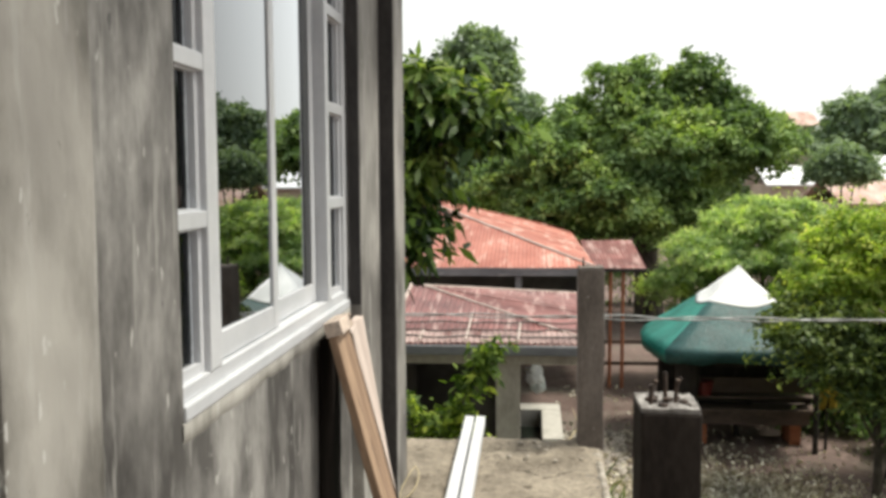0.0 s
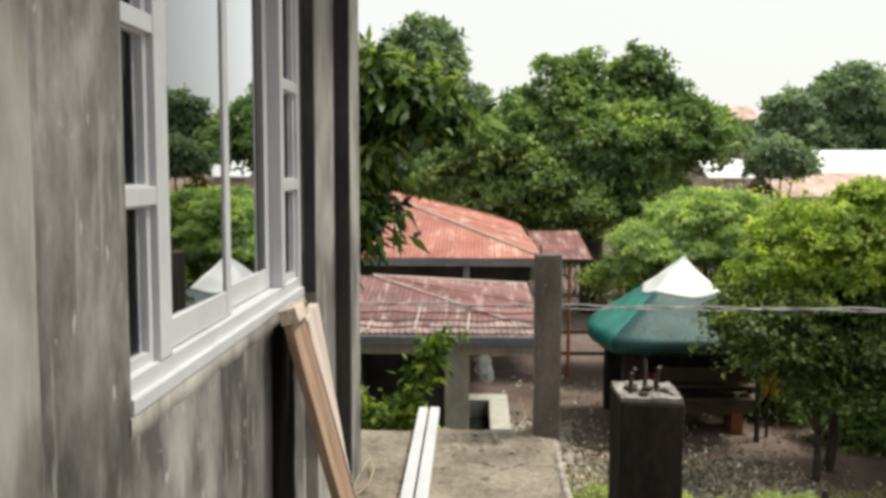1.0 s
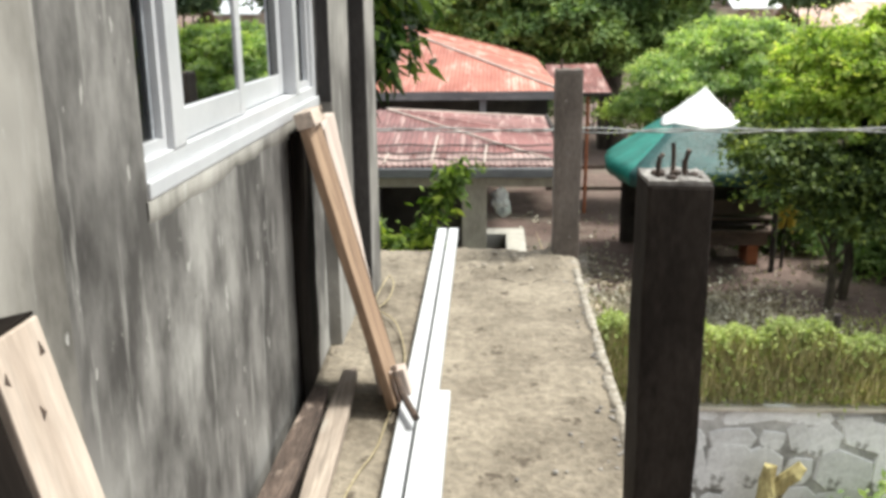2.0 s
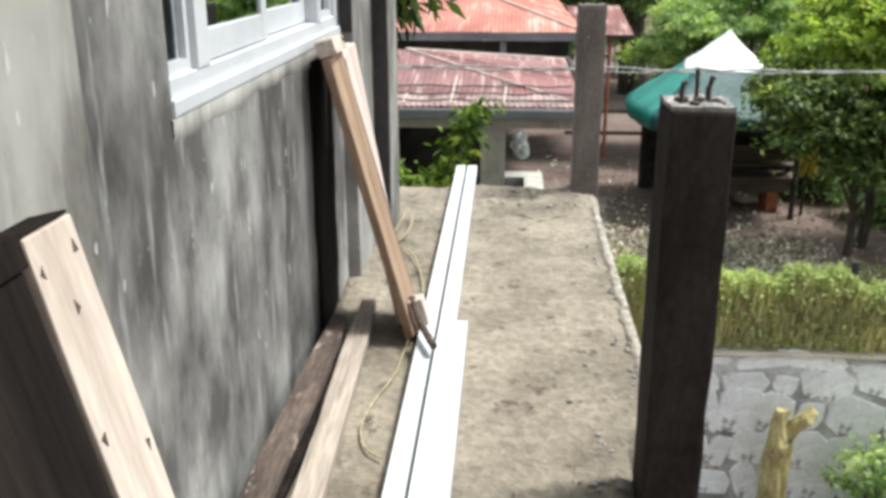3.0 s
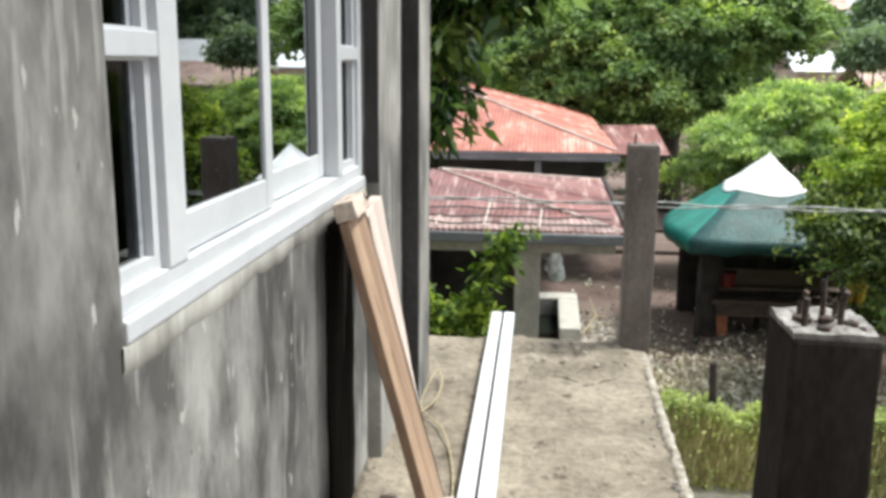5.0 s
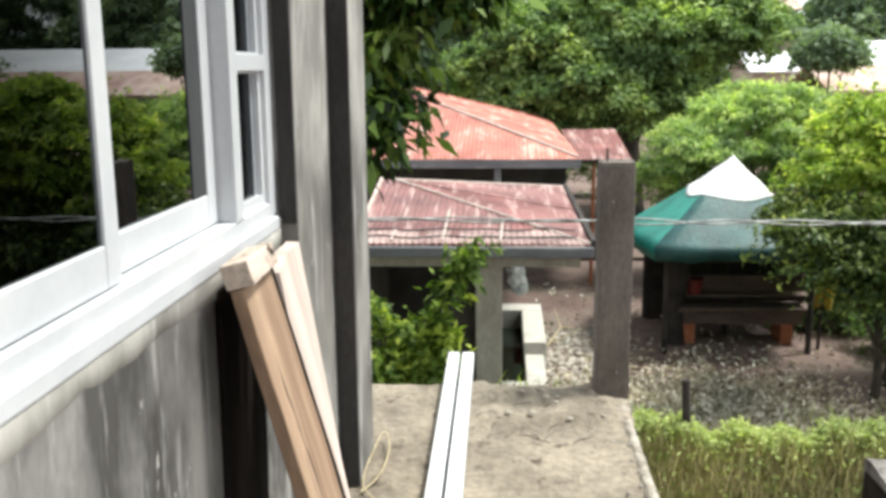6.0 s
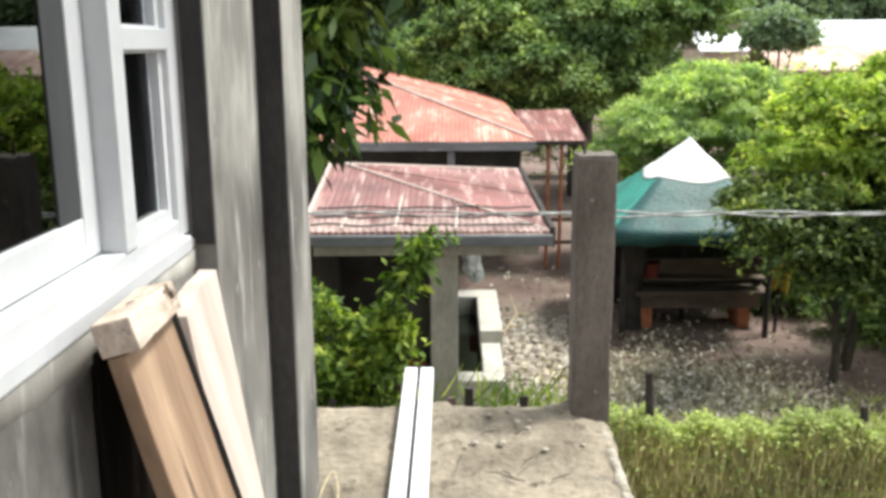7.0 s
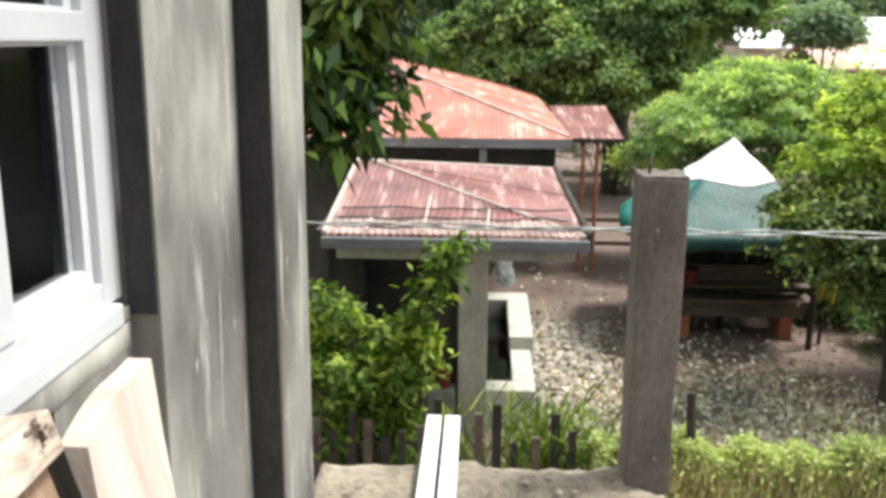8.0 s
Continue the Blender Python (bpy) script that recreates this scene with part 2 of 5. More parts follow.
M_MORTAR = surface("rubble_mortar", (0.16, 0.155, 0.14), (0.62, 0.61, 0.59), 1.5, (1, 1, 1), 20, 0.3, (0.16, 0.12, 0.085), (0.60, 0.66), 1.1, rough=0.95, bump=0.5)
M_CAP = surface("wall_cap_cement", (0.52, 0.47, 0.38), (0.70, 0.65, 0.55), 3, rough=0.9, bump=0.3)
M_TARP = surface("green_tarpaulin", (0.006, 0.135, 0.109), (0.020, 0.236, 0.189), 1.6, (1, 1, 1), 20, 0.2, rough=0.5, bump=0.35, bump_dist=0.03)
M_TARP_W = surface("white_tarpaulin", (0.74, 0.76, 0.76), (0.86, 0.87, 0.865), 2, rough=0.5, bump=0.2, bump_dist=0.02)
# Darker teal for the canopy's front, with its shade in the colour.
M_TARP_SHADE = surface("shaded_front_tarpaulin", (0.007, 0.050, 0.050), (0.018, 0.090, 0.088), 2.2, (1, 1, 1), 16, 0.4, (0.05, 0.12, 0.12), (0.6, 0.75), 3, rough=0.55, bump=0.5, bump_dist=0.03)
M_BENCH = surface("weathered_bench_timber", (0.07, 0.049, 0.040), (0.165, 0.118, 0.094), 3, (0.3, 1, 1), 40, 0.35, rough=0.85, bump=0.3)
M_BENCH_D = surface("blackened_timber", (0.018, 0.014, 0.012), (0.05, 0.04, 0.035), 3, rough=0.9, bump=0.3)
M_BRICK = surface("orange_leg_block", (0.30, 0.10, 0.05), (0.45, 0.17, 0.085), 5, (1, 1, 1), 30, 0.3, rough=0.9, bump=0.3)
M_RED = surface("red_plastic", (0.1200, 0.0090, 0.0084), (0.1680, 0.0150, 0.0132), 3, rough=0.4, bump=0)
M_YELLOW = surface("yellow_cloth", (0.5, 0.36, 0.03), (0.66, 0.5, 0.08), 6, rough=0.8, bump=0.2)
M_BARK = surface("grey_brown_bark", (0.035, 0.028, 0.022), (0.12, 0.10, 0.08), 4, (1, 1, 0.3), 30, 0.4, rough=0.95, bump=0.7, bump_dist=0.02)
M_STUMP = surface("yellow_brown_stump", (0.24, 0.19, 0.075), (0.56, 0.49, 0.23), 6, (1, 1, 0.5), 30, 0.4, (0.07, 0.05, 0.04), (0.58, 0.66), 5, rough=0.9, bump=0.5)
M_WIRE = surface("grey_white_cable", (0.16, 0.17, 0.16), (0.55, 0.56, 0.55), 5, rough=0.6, bump=0)
M_WIRE_D = surface("dark_cable", (0.03, 0.03, 0.03), (0.08, 0.08, 0.075), 14, rough=0.6, bump=0)
M_STRING = surface("yellow_straw_string", (0.400, 0.328, 0.187), (0.544, 0.468, 0.302), 30, rough=0.8, bump=0)
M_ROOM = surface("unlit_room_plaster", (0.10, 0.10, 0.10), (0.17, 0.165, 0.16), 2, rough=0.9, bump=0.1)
M_ROOF_W = surface("white_sheet_roof", (0.66, 0.68, 0.70), (0.82, 0.83, 0.84), 0.5, (1, 1, 1), 6, 0.1, (0.5, 0.45, 0.4), (0.66, 0.8), 0.6, rough=0.45, bump=0)
M_ROOF_P = surface("pink_rusty_roof", (0.36, 0.20, 0.155), (0.62, 0.46, 0.39), 1.3, (1, 0.4, 1), 5, 0.25, (0.66, 0.60, 0.56), (0.60, 0.70), 0.7, rough=0.6, bump=0)
M_FARWALL = surface("far_house_wall", (0.44, 0.36, 0.29), (0.6, 0.5, 0.41), 0.6, rough=0.9, bump=0)
M_PLASTIC = surface("clear_plastic_scrap", (0.58, 0.64, 0.62), (0.80, 0.84, 0.83), 8, rough=0.3, bump=0.3)
L_MANGO = leafy("mango_leaves", (0.015, 0.031, 0.011), (0.053, 0.107, 0.027), (0.250, 0.377, 0.094), 0.35, 0.3)
L_BIG = leafy("broad_tree_leaves", (0.113, 0.177, 0.074), (0.220, 0.328, 0.132), (0.361, 0.479, 0.234), 0.65, 0.38, 0.8)
# Paler and greyer than near leaves: distance haze mixed into the colour.
L_BACK = leafy("far_tree_leaves", (0.128, 0.188, 0.138), (0.200, 0.277, 0.193), (0.288, 0.375, 0.258))
L_FEATHER = leafy("feathery_tree_leaves", (0.234, 0.336, 0.150), (0.377, 0.501, 0.240), (0.546, 0.620, 0.360), 0.6, 0.5, 1.5)
L_LIME = leafy("lime_green_leaves", (0.188, 0.278, 0.064), (0.361, 0.484, 0.125), (0.587, 0.622, 0.233), 0.6, 0.5, 1.6)
L_BUSH = leafy("bright_bush_leaves", (0.042, 0.084, 0.014), (0.15, 0.235, 0.04), (0.39, 0.49, 0.11), 0.55, 0.42, 2.2)
L_VINE = leafy("vine_leaves", (0.2599, 0.3069, 0.1298), (0.4305, 0.5018, 0.2156), (0.6204, 0.6832, 0.3322), 0.6, 0.5)
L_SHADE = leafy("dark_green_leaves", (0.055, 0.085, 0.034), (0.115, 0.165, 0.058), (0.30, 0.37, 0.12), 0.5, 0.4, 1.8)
# Paler mango leaf: the light on the upper crown is in the colour.
L_MANGO_LIT = leafy("lit_mango_leaves", (0.085, 0.14, 0.04), (0.20, 0.28, 0.085), (0.40, 0.47, 0.18), 0.4, 0.45)
L_DRY = leafy("dry_stems", (0.3174, 0.2806, 0.1598), (0.5796, 0.5324, 0.3094), (0.8590, 0.8038, 0.5048), 0.8, 0.15)


def pane_glass(name, mirror, tint_value):
    """Tinted window glass over a dark tint: its gloss grows towards grazing view."""
    mat = bpy.data.materials.new(name)
    mat.use_nodes = True
    nt = mat.node_tree
    nt.nodes.clear()
    out = nt.nodes.new("ShaderNodeOutputMaterial")
    glossy = nt.nodes.new("ShaderNodeBsdfGlossy")
    glossy.inputs["Color"].default_value, glossy.inputs["Roughness"].default_value = (0.90, 0.92, 0.95, 1), 0.01
    tint = nt.nodes.new("ShaderNodeBsdfTransparent")
    tint.inputs[0].default_value = (tint_value, tint_value, tint_value, 1)
    ms = nt.nodes.new("ShaderNodeMixShader")
    facing = nt.nodes.new("ShaderNodeLayerWeight")
    facing.inputs["Blend"].default_value = 0.5
    power = nt.nodes.new("ShaderNodeMath")
    power.operation = "POWER"
    power.inputs[1].default_value = 6.0
    gain = nt.nodes.new("ShaderNodeMath")
    gain.operation, gain.use_clamp = "MULTIPLY", True
    gain.inputs[1].default_value = mirror
    nt.links.new(facing.outputs["Facing"], power.inputs[0])
    nt.links.new(power.outputs[0], gain.inputs[0])
    nt.links.new(gain.outputs[0], ms.inputs[0])
    nt.links.new(tint.outputs[0], ms.inputs[1])
    nt.links.new(glossy.outputs[0], ms.inputs[2])
    nt.links.new(ms.outputs[0], out.inputs[0])
    return mat


M_GLASS = pane_glass("tinted_mirror_glass", 5.2, 0.10)
M_GLASS_SIDE = pane_glass("plain_side_glass", 0.55, 0.45)


# ---- builders ----
def box(bm, x0, x1, y0, y1, z0, z1, bevel=0.0):
    made = bmesh.ops.create_cube(bm, size=1.0, matrix=Matrix.Translation(((x0 + x1) / 2, (y0 + y1) / 2, (z0 + z1) / 2))
                                 @ Matrix.Diagonal((abs(x1 - x0), abs(y1 - y0), abs(z1 - z0), 1)))
    if bevel:
        edges = list({e for v in made["verts"] for e in v.link_edges})
        bmesh.ops.bevel(bm, geom=edges, offset=bevel, segments=2, affect="EDGES", profile=0.6)
    return bm


def boxes(*rows, bevel=0.0):
    bm = bmesh.new()
    for r in rows:
        box(bm, *r, bevel=bevel)
    return bm


def link(name, bm, material, smooth=False):
    me = bpy.data.meshes.new(name)
    bm.to_mesh(me)
    bm.free()
    if smooth:
        me.shade_smooth()
    me.materials.append(material)
    return new(name, me)


def part(name, bm, material, parent, label="", smooth=False):
    ob = link(name, bm, material, smooth)
    ob.parent = parent
    return tagged(ob, label)


def thing(name, at, label, category, group="", kind="", turn=(0, 0, 0)):
    ob = new(name)
    ob.empty_display_size = 0.1
    ob.matrix_basis = pose(*at, *turn)
    return tagged(ob, label, category, group, kind)


def roughen(bm, amount, scale, axis=(1, 1, 1), keep=None):
    for v in bm.verts:
        if keep and keep(v.co):
            continue
        d = noise.noise_vector(v.co * scale) * amount
        v.co += Vector((d.x * axis[0], d.y * axis[1], d.z * axis[2]))
    return bm


def tube(points, radii, sides=8):
    """A tapered tube along points."""
    bm = bmesh.new()
    rings = []
    for i, p in enumerate(points):
        p = Vector(p)
        a, b = Vector(points[max(i - 1, 0)]), Vector(points[min(i + 1, len(points) - 1)])
        d = (b - a).normalized()
        side = d.cross(Vector((0, 0, 1)) if abs(d.z) < 0.9 else Vector((1, 0, 0))).normalized()
        up = side.cross(d)
        r = radii[i] if isinstance(radii, (list, tuple)) else radii
        rings.append([bm.verts.new(p + side * r * math.cos(k * math.tau / sides) + up * r * math.sin(k * math.tau / sides)) for k in range(sides)])
    for a, b in zip(rings, rings[1:]):
        for k in range(sides):
            bm.faces.new((a[k], a[(k + 1) % sides], b[(k + 1) % sides], b[k]))
    bm.faces.new(rings[0][::-1])
    bm.faces.new(rings[-1])
    return bm


def merge(*parts_in):
    out = bmesh.new()
    for b in parts_in:
        me = bpy.data.meshes.new("tmp")
        b.to_mesh(me)
        b.free()
        out.from_mesh(me)
        bpy.data.meshes.remove(me)
    return out


def leaf_mesh(name, centres, outward, length, width, rng, droop=0.3, spread=0.8):
    """One mesh of many folded leaves: each is a rhombus bent along its rib, its face turned up and outward."""
    n = len(centres)
    nrm = outward * (1 - spread * 0.6) + rng.normal(size=(n, 3)) * spread * 0.5
    nrm[:, 2] += 0.45
    nrm /= np.linalg.norm(nrm, axis=1)[:, None] + 1e-9
    d = rng.normal(size=(n, 3)) * 0.7 + outward * 0.4
    d[:, 2] -= droop
    d -= nrm * (d * nrm).sum(1)[:, None] * (1 - 0.5 * min(droop, 1))
    d /= np.linalg.norm(d, axis=1)[:, None] + 1e-9
    s = np.cross(d, nrm)
    s /= np.linalg.norm(s, axis=1)[:, None] + 1e-9
    nrm = np.cross(s, d)
    ln = (length * rng.uniform(0.6, 1.3, n))[:, None]
    wd = (width * rng.uniform(0.7, 1.2, n))[:, None]
    v = np.empty((n, 4, 3))
    v[:, 0] = centres
    v[:, 1] = centres + d * ln * 0.45 + s * wd * 0.5 + nrm * wd * 0.18
    v[:, 2] = centres + d * ln
    v[:, 3] = centres + d * ln * 0.45 - s * wd * 0.5 + nrm * wd * 0.18
    me = bpy.data.meshes.new(name)
    me.vertices.add(4 * n)
    me.vertices.foreach_set("co", v.ravel())
    me.loops.add(4 * n)
    me.loops.foreach_set("vertex_index", np.arange(4 * n, dtype=np.int32))
    me.polygons.add(n)
    me.polygons.foreach_set("loop_start", np.arange(0, 4 * n, 4, dtype=np.int32))
    me.update()
    me.validate()
    return me


def foliage(name, blobs, count, length, width, seed, clump=26, clump_size=0.28, droop=0.3, shell=0.5, low=-1.0, fill=0.14, lobe=0.5, flat=0.62):
    """Leaves in clumps over the outer shell of several egg shapes (centre, radii)."""
    rng = np.random.default_rng(seed)
    blobs = np.array(blobs, float)
    area = (blobs[:, 3] * blobs[:, 4] + blobs[:, 4] * blobs[:, 5] + blobs[:, 3] * blobs[:, 5])
    clumps = max(count // clump, 1)
    pick = rng.choice(len(blobs), clumps, p=area / area.sum())
    u = rng.normal(size=(clumps, 3))
    u /= np.linalg.norm(u, axis=1)[:, None]
    u[:, 2] = np.where(u[:, 2] < low, -u[:, 2], u[:, 2])
    r = shell + (1.06 - shell) * rng.uniform(0, 1, clumps) ** 0.6
    ways, shift = rng.normal(size=(7, 3)) * 3.2, rng.uniform(0, 6.28, (7, len(blobs)))
    lobes = np.cos(u @ ways.T + shift[:, pick].T).sum(1) / 7
    c = blobs[pick, :3] + u * blobs[pick, 3:] * (r * (0.95 + lobe * lobes))[:, None]
    which = np.repeat(np.arange(clumps), clump)
    size = clump_size * rng.uniform(0.4, 1.45, clumps)
    off = rng.normal(size=(len(which), 3))
    off /= np.linalg.norm(off, axis=1)[:, None]
    off[:, 2] = np.abs(off[:, 2]) * 1.2 - 0.35
    swell = rng.uniform(0.45, 1.0, len(which)) ** 0.5
    squash = np.array((1.0, 1.0, flat))
    pts = c[which] + off * (size[which] * swell)[:, None] * squash
    sprig = (rng.uniform(0, 1, clumps) ** 3 * clump_size * 1.3)[which]
    pts += u[which] * (sprig * np.abs(rng.normal(0, 0.5, len(which))).clip(0, 1))[:, None]
    inner = rng.uniform(0, 1, len(which)) < fill
    b = blobs[pick[which]]
    pts = np.where(inner[:, None], b[:, :3] + rng.normal(0, 0.36, (len(which), 3)) * b[:, 3:], pts)
    out = u[which] * 0.35 + off * 0.8
    return leaf_mesh(name, pts, out, length, width, rng, droop)


def billows(blobs, count, size, seed, flat=0.72, reach=(0.72, 1.02)):
    """Many small tufts over the outer and upper side of several egg shapes, as egg shapes themselves."""
    rng = np.random.default_rng(seed)
    blobs = np.array(blobs, float)
    area = (blobs[:, 3] * blobs[:, 4] + blobs[:, 4] * blobs[:, 5] + blobs[:, 3] * blobs[:, 5])
    pick = rng.choice(len(blobs), count, p=area / area.sum())
    u = rng.normal(size=(count, 3))
    u /= np.linalg.norm(u, axis=1)[:, None]
    u[:, 2] = np.where(u[:, 2] < -0.55, -u[:, 2], u[:, 2])
    c = blobs[pick, :3] + u * blobs[pick, 3:] * rng.uniform(reach[0], reach[1], count)[:, None]
    r = size * rng.uniform(0.5, 1.35, count)
    return np.c_[c, r, r, r * flat]


def mesh_part(name, me, material, parent, label=""):
    me.materials.append(material)
    ob = new(name, me)
    ob.parent = parent
    return tagged(ob, label)


def blades(name, roots, length, width, rng, lean=0.35):
    """Upright blades of grass or stems, one mesh."""
    n = len(roots)
    d = rng.normal(size=(n, 3)) * lean
    d[:, 2] = 1.0
    s = rng.normal(size=(n, 3))
    s[:, 2] = 0
    s /= np.linalg.norm(s, axis=1)[:, None] + 1e-9
    ln, wd = (length * rng.uniform(0.5, 1.3, n))[:, None], (width * rng.uniform(0.7, 1.2, n))[:, None]
    v = np.stack([roots - s * wd * 0.4, roots + s * wd * 0.4, roots + d * ln * 0.6 + s * wd * 0.5, roots + d * ln], 1)
    me = bpy.data.meshes.new(name)
    me.from_pydata(v.reshape(-1, 3).tolist(), [], np.arange(4 * n).reshape(-1, 4).tolist())
    return me


def tree(name, base, height, blobs, count, length, width, material, seed, label, trunk_r=0.18, group="", clump=26, clump_size=0.3, droop=0.3, low=-1.0, limbs=5, fork=0.4, lobe=0.5, flat=0.62, tufts=0, tuft_size=0.6, tuft_flat=0.72):
    """A tree on the ground: tapered trunk, limbs that reach into the crown, and leaves in clumps. Blobs are relative to the base."""
    t = thing(name, base, label, "tree", group)
    rng = random.Random(seed)
    trunk = [(0, 0, -0.1)]
    for i in range(1, 6):
        trunk.append((rng.uniform(-0.05, 0.05) * height * 0.4, rng.uniform(-0.05, 0.05) * height * 0.4, height * i / 5 * 0.75))
    part("trunk", tube(trunk, [trunk_r * (1.25 - 0.2 * i) if i < 5 else trunk_r * 0.2 for i in range(6)], 9), M_BARK, t, smooth=True)
    for k in range(limbs):
        b = blobs[k % len(blobs)]
        s = Vector(trunk[0]).lerp(Vector(trunk[-1]), fork + 0.1 * (k % 4))
        e = Vector(b[:3])
        mid = s.lerp(e, 0.5) + Vector((rng.uniform(-0.3, 0.3), rng.uniform(-0.3, 0.3), 0.2)) * height * 0.06
        part("limb", tube([s, s.lerp(mid, 0.5), mid, e], [trunk_r * 0.5, trunk_r * 0.38, trunk_r * 0.28, trunk_r * 0.08], 6), M_BARK, t, smooth=True)
    if tufts:
        small = billows(blobs, tufts, tuft_size, seed + 1, tuft_flat)
        mesh_part("crown", foliage(name + "_crown", small, int(count * 0.82), length, width, seed, clump, clump_size, droop, 0.72, -0.45, 0.06, 0.3, flat), material, t)
        mesh_part("inner_leaves", foliage(name + "_inner", [(*b[:3], b[3] * 0.74, b[4] * 0.74, b[5] * 0.74) for b in blobs], int(count * 0.18), length, width, seed + 2, 20, 0.5, droop), material, t)
    else:
        mesh_part("crown", foliage(name + "_crown", blobs, count, length, width, seed, clump, clump_size, droop, low=low, lobe=lobe, flat=flat), material, t)
    return t


# ---- ground ----
YARD, LOW = -3.4, -5.2
FENCE_Y = 10.2


def build_ground():
    bm = bmesh.new()
    xs = [-400, -60, -12] + [-6 + 0.45 * i for i in range(45)] + [20, 60, 400]
    ys = [-400, -40, 4.0, FENCE_Y + 0.2, FENCE_Y + 0.22] + [FENCE_Y + 0.22 + 0.4 * i for i in range(1, 48)] + [36, 60, 120, 1200]
    grid = []
    for y in ys:
        row = []
        for x in xs:
            z = LOW if y < FENCE_Y + 0.21 else YARD
            if FENCE_Y + 0.5 < y < 31 and -7 < x < 15:
                z += 0.05 * noise.noise(Vector((x * 0.7, y * 0.7, 0))) + 0.02 * noise.noise(Vector((x * 3, y * 3, 4)))
            row.append(bm.verts.new((x, y, z)))
        grid.append(row)
    for a, b in zip(grid, grid[1:]):
        for i in range(len(xs) - 1):
            bm.faces.new((a[i], a[i + 1], b[i + 1], b[i]))
    return tagged(link("ground", bm, M_EARTH, True), "damp brown earth yard with a step at the stone wall", "ground", kind="structure")


build_ground()


# ---- the house: slab, wall, column, window ----
WALL_X, SLAB_X, SLAB_END = -0.40, 0.66, 5.20
PIER_X = -0.354   # face of the pier beyond the window
WY0, WY1, WZ0, WZ1 = 2.038, 3.74, 0.932, 2.42     # the window's opening


def build_slab():
    bm = bmesh.new()
    nx, ny = 26, 150
    y0 = -1.6
    top = []
    for j in range(ny + 1):
        y = y0 + (SLAB_END - y0) * j / ny
        row = []
        for i in range(nx + 1):
            cut = min(1.0, max(0.0, (2.72 - y) / 0.22))
            edge = SLAB_X - 0.122 * cut * cut * (3 - 2 * cut)
            x = WALL_X + 0.002 + (edge - WALL_X) * i / nx
            if i == nx:
                x += 0.018 * noise.noise(Vector((0, y * 4, 2))) + 0.010 * noise.noise(Vector((3, y * 15, 2)))
            yy = y + (0.022 * noise.noise(Vector((x * 5, 7, 1))) + 0.012 * noise.noise(Vector((x * 17, 7, 1))) if j == ny else 0)
            z = 0.010 * noise.noise(Vector((x * 3, y * 3, 0))) + 0.006 * noise.noise(Vector((x * 11, y * 11, 3)))
            crust = min(1.0, max(0.0, (y - 4.62) / 0.25)) * min(1.0, max(0.0, (x + 0.02) / 0.12))
            z += crust * (0.014 + 0.030 * noise.noise(Vector((x * 8, y * 8, 4))) + 0.022 * noise.noise(Vector((x * 19, y * 19, 6))))
            if i == nx or j == ny:
                z -= 0.015 + 0.012 * noise.noise(Vector((x * 9, y * 9, 8)))
            row.append(bm.verts.new((x, yy, z - 0.006)))
        top.append(row)
    for a, b in zip(top, top[1:]):
        for i in range(nx):
            bm.faces.new((a[i], a[i + 1], b[i + 1], b[i]))
    rim = top[0] + [r[-1] for r in top[1:]] + top[-1][-2::-1] + [r[0] for r in top[-2:0:-1]]
    low = [bm.verts.new((v.co.x, v.co.y, -0.15)) for v in rim]
    for k in range(len(rim)):
        m = (k + 1) % len(rim)
        bm.faces.new((rim[k], low[k], low[m], rim[m]))
    bm.faces.new(low)
    bmesh.ops.recalc_face_normals(bm, faces=bm.faces)
    floor = tagged(link("floor", bm, M_SLAB, True), "rough sandy concrete balcony slab with chipped edges", "floor", kind="structure")
    bm = bmesh.new()
    prev = None
    for j in range(121):
        y = 2.80 + 2.2 * j / 120
        a, b = 0.009 * noise.noise(Vector((y * 18, 1, 0))), 0.022 * noise.noise(Vector((y * 15, 5, 0)))
        h = 0.008 + 0.014 * noise.noise(Vector((y * 13, 8, 0)))
        ring = [bm.verts.new(p) for p in ((SLAB_X - 0.042 + b, y, -0.012), (SLAB_X - 0.034 + b, y, h), (SLAB_X - 0.006 + a, y, h * 0.8), (SLAB_X + 0.006 + a, y, -0.06))]
        if prev:
            for k in range(3):
                bm.faces.new((prev[k], ring[k], ring[k + 1], prev[k + 1]))
        prev = ring
    bmesh.ops.recalc_face_normals(bm, faces=bm.faces)
    part("edge_lip", bm, M_LIP, floor, "pale mortar lip along the slab edge", True)
    return floor


build_slab()


def slab_crumbs():
    """Crumbs of mortar along the slab's edge and by the post."""
    bm = bmesh.new()
    rng = random.Random(17)
    for k in range(240):
        if k < 150:
            x, y = SLAB_X - abs(rng.gauss(0, 0.035)) - 0.01, rng.uniform(1.6, 5.0)
        else:
            x, y = rng.gauss(0.50, 0.07), rng.gauss(2.35, 0.25)
        if x > (SLAB_X - 0.012 if y > 2.75 else SLAB_X - 0.15):
            continue
        r = rng.uniform(0.003, 0.009)
        bmesh.ops.create_icosphere(bm, subdivisions=1, radius=r, matrix=Matrix.Translation((x, y, r * 0.3 - 0.004)) @ Matrix.Diagonal((rng.uniform(0.8, 1.6), rng.uniform(0.8, 1.6), 0.6, 1)))
    tagged(link("mortar_crumbs", bm, M_CHIP), "crumbs of mortar strewn along the slab edge", "crumbs", kind="stuff")


slab_crumbs()


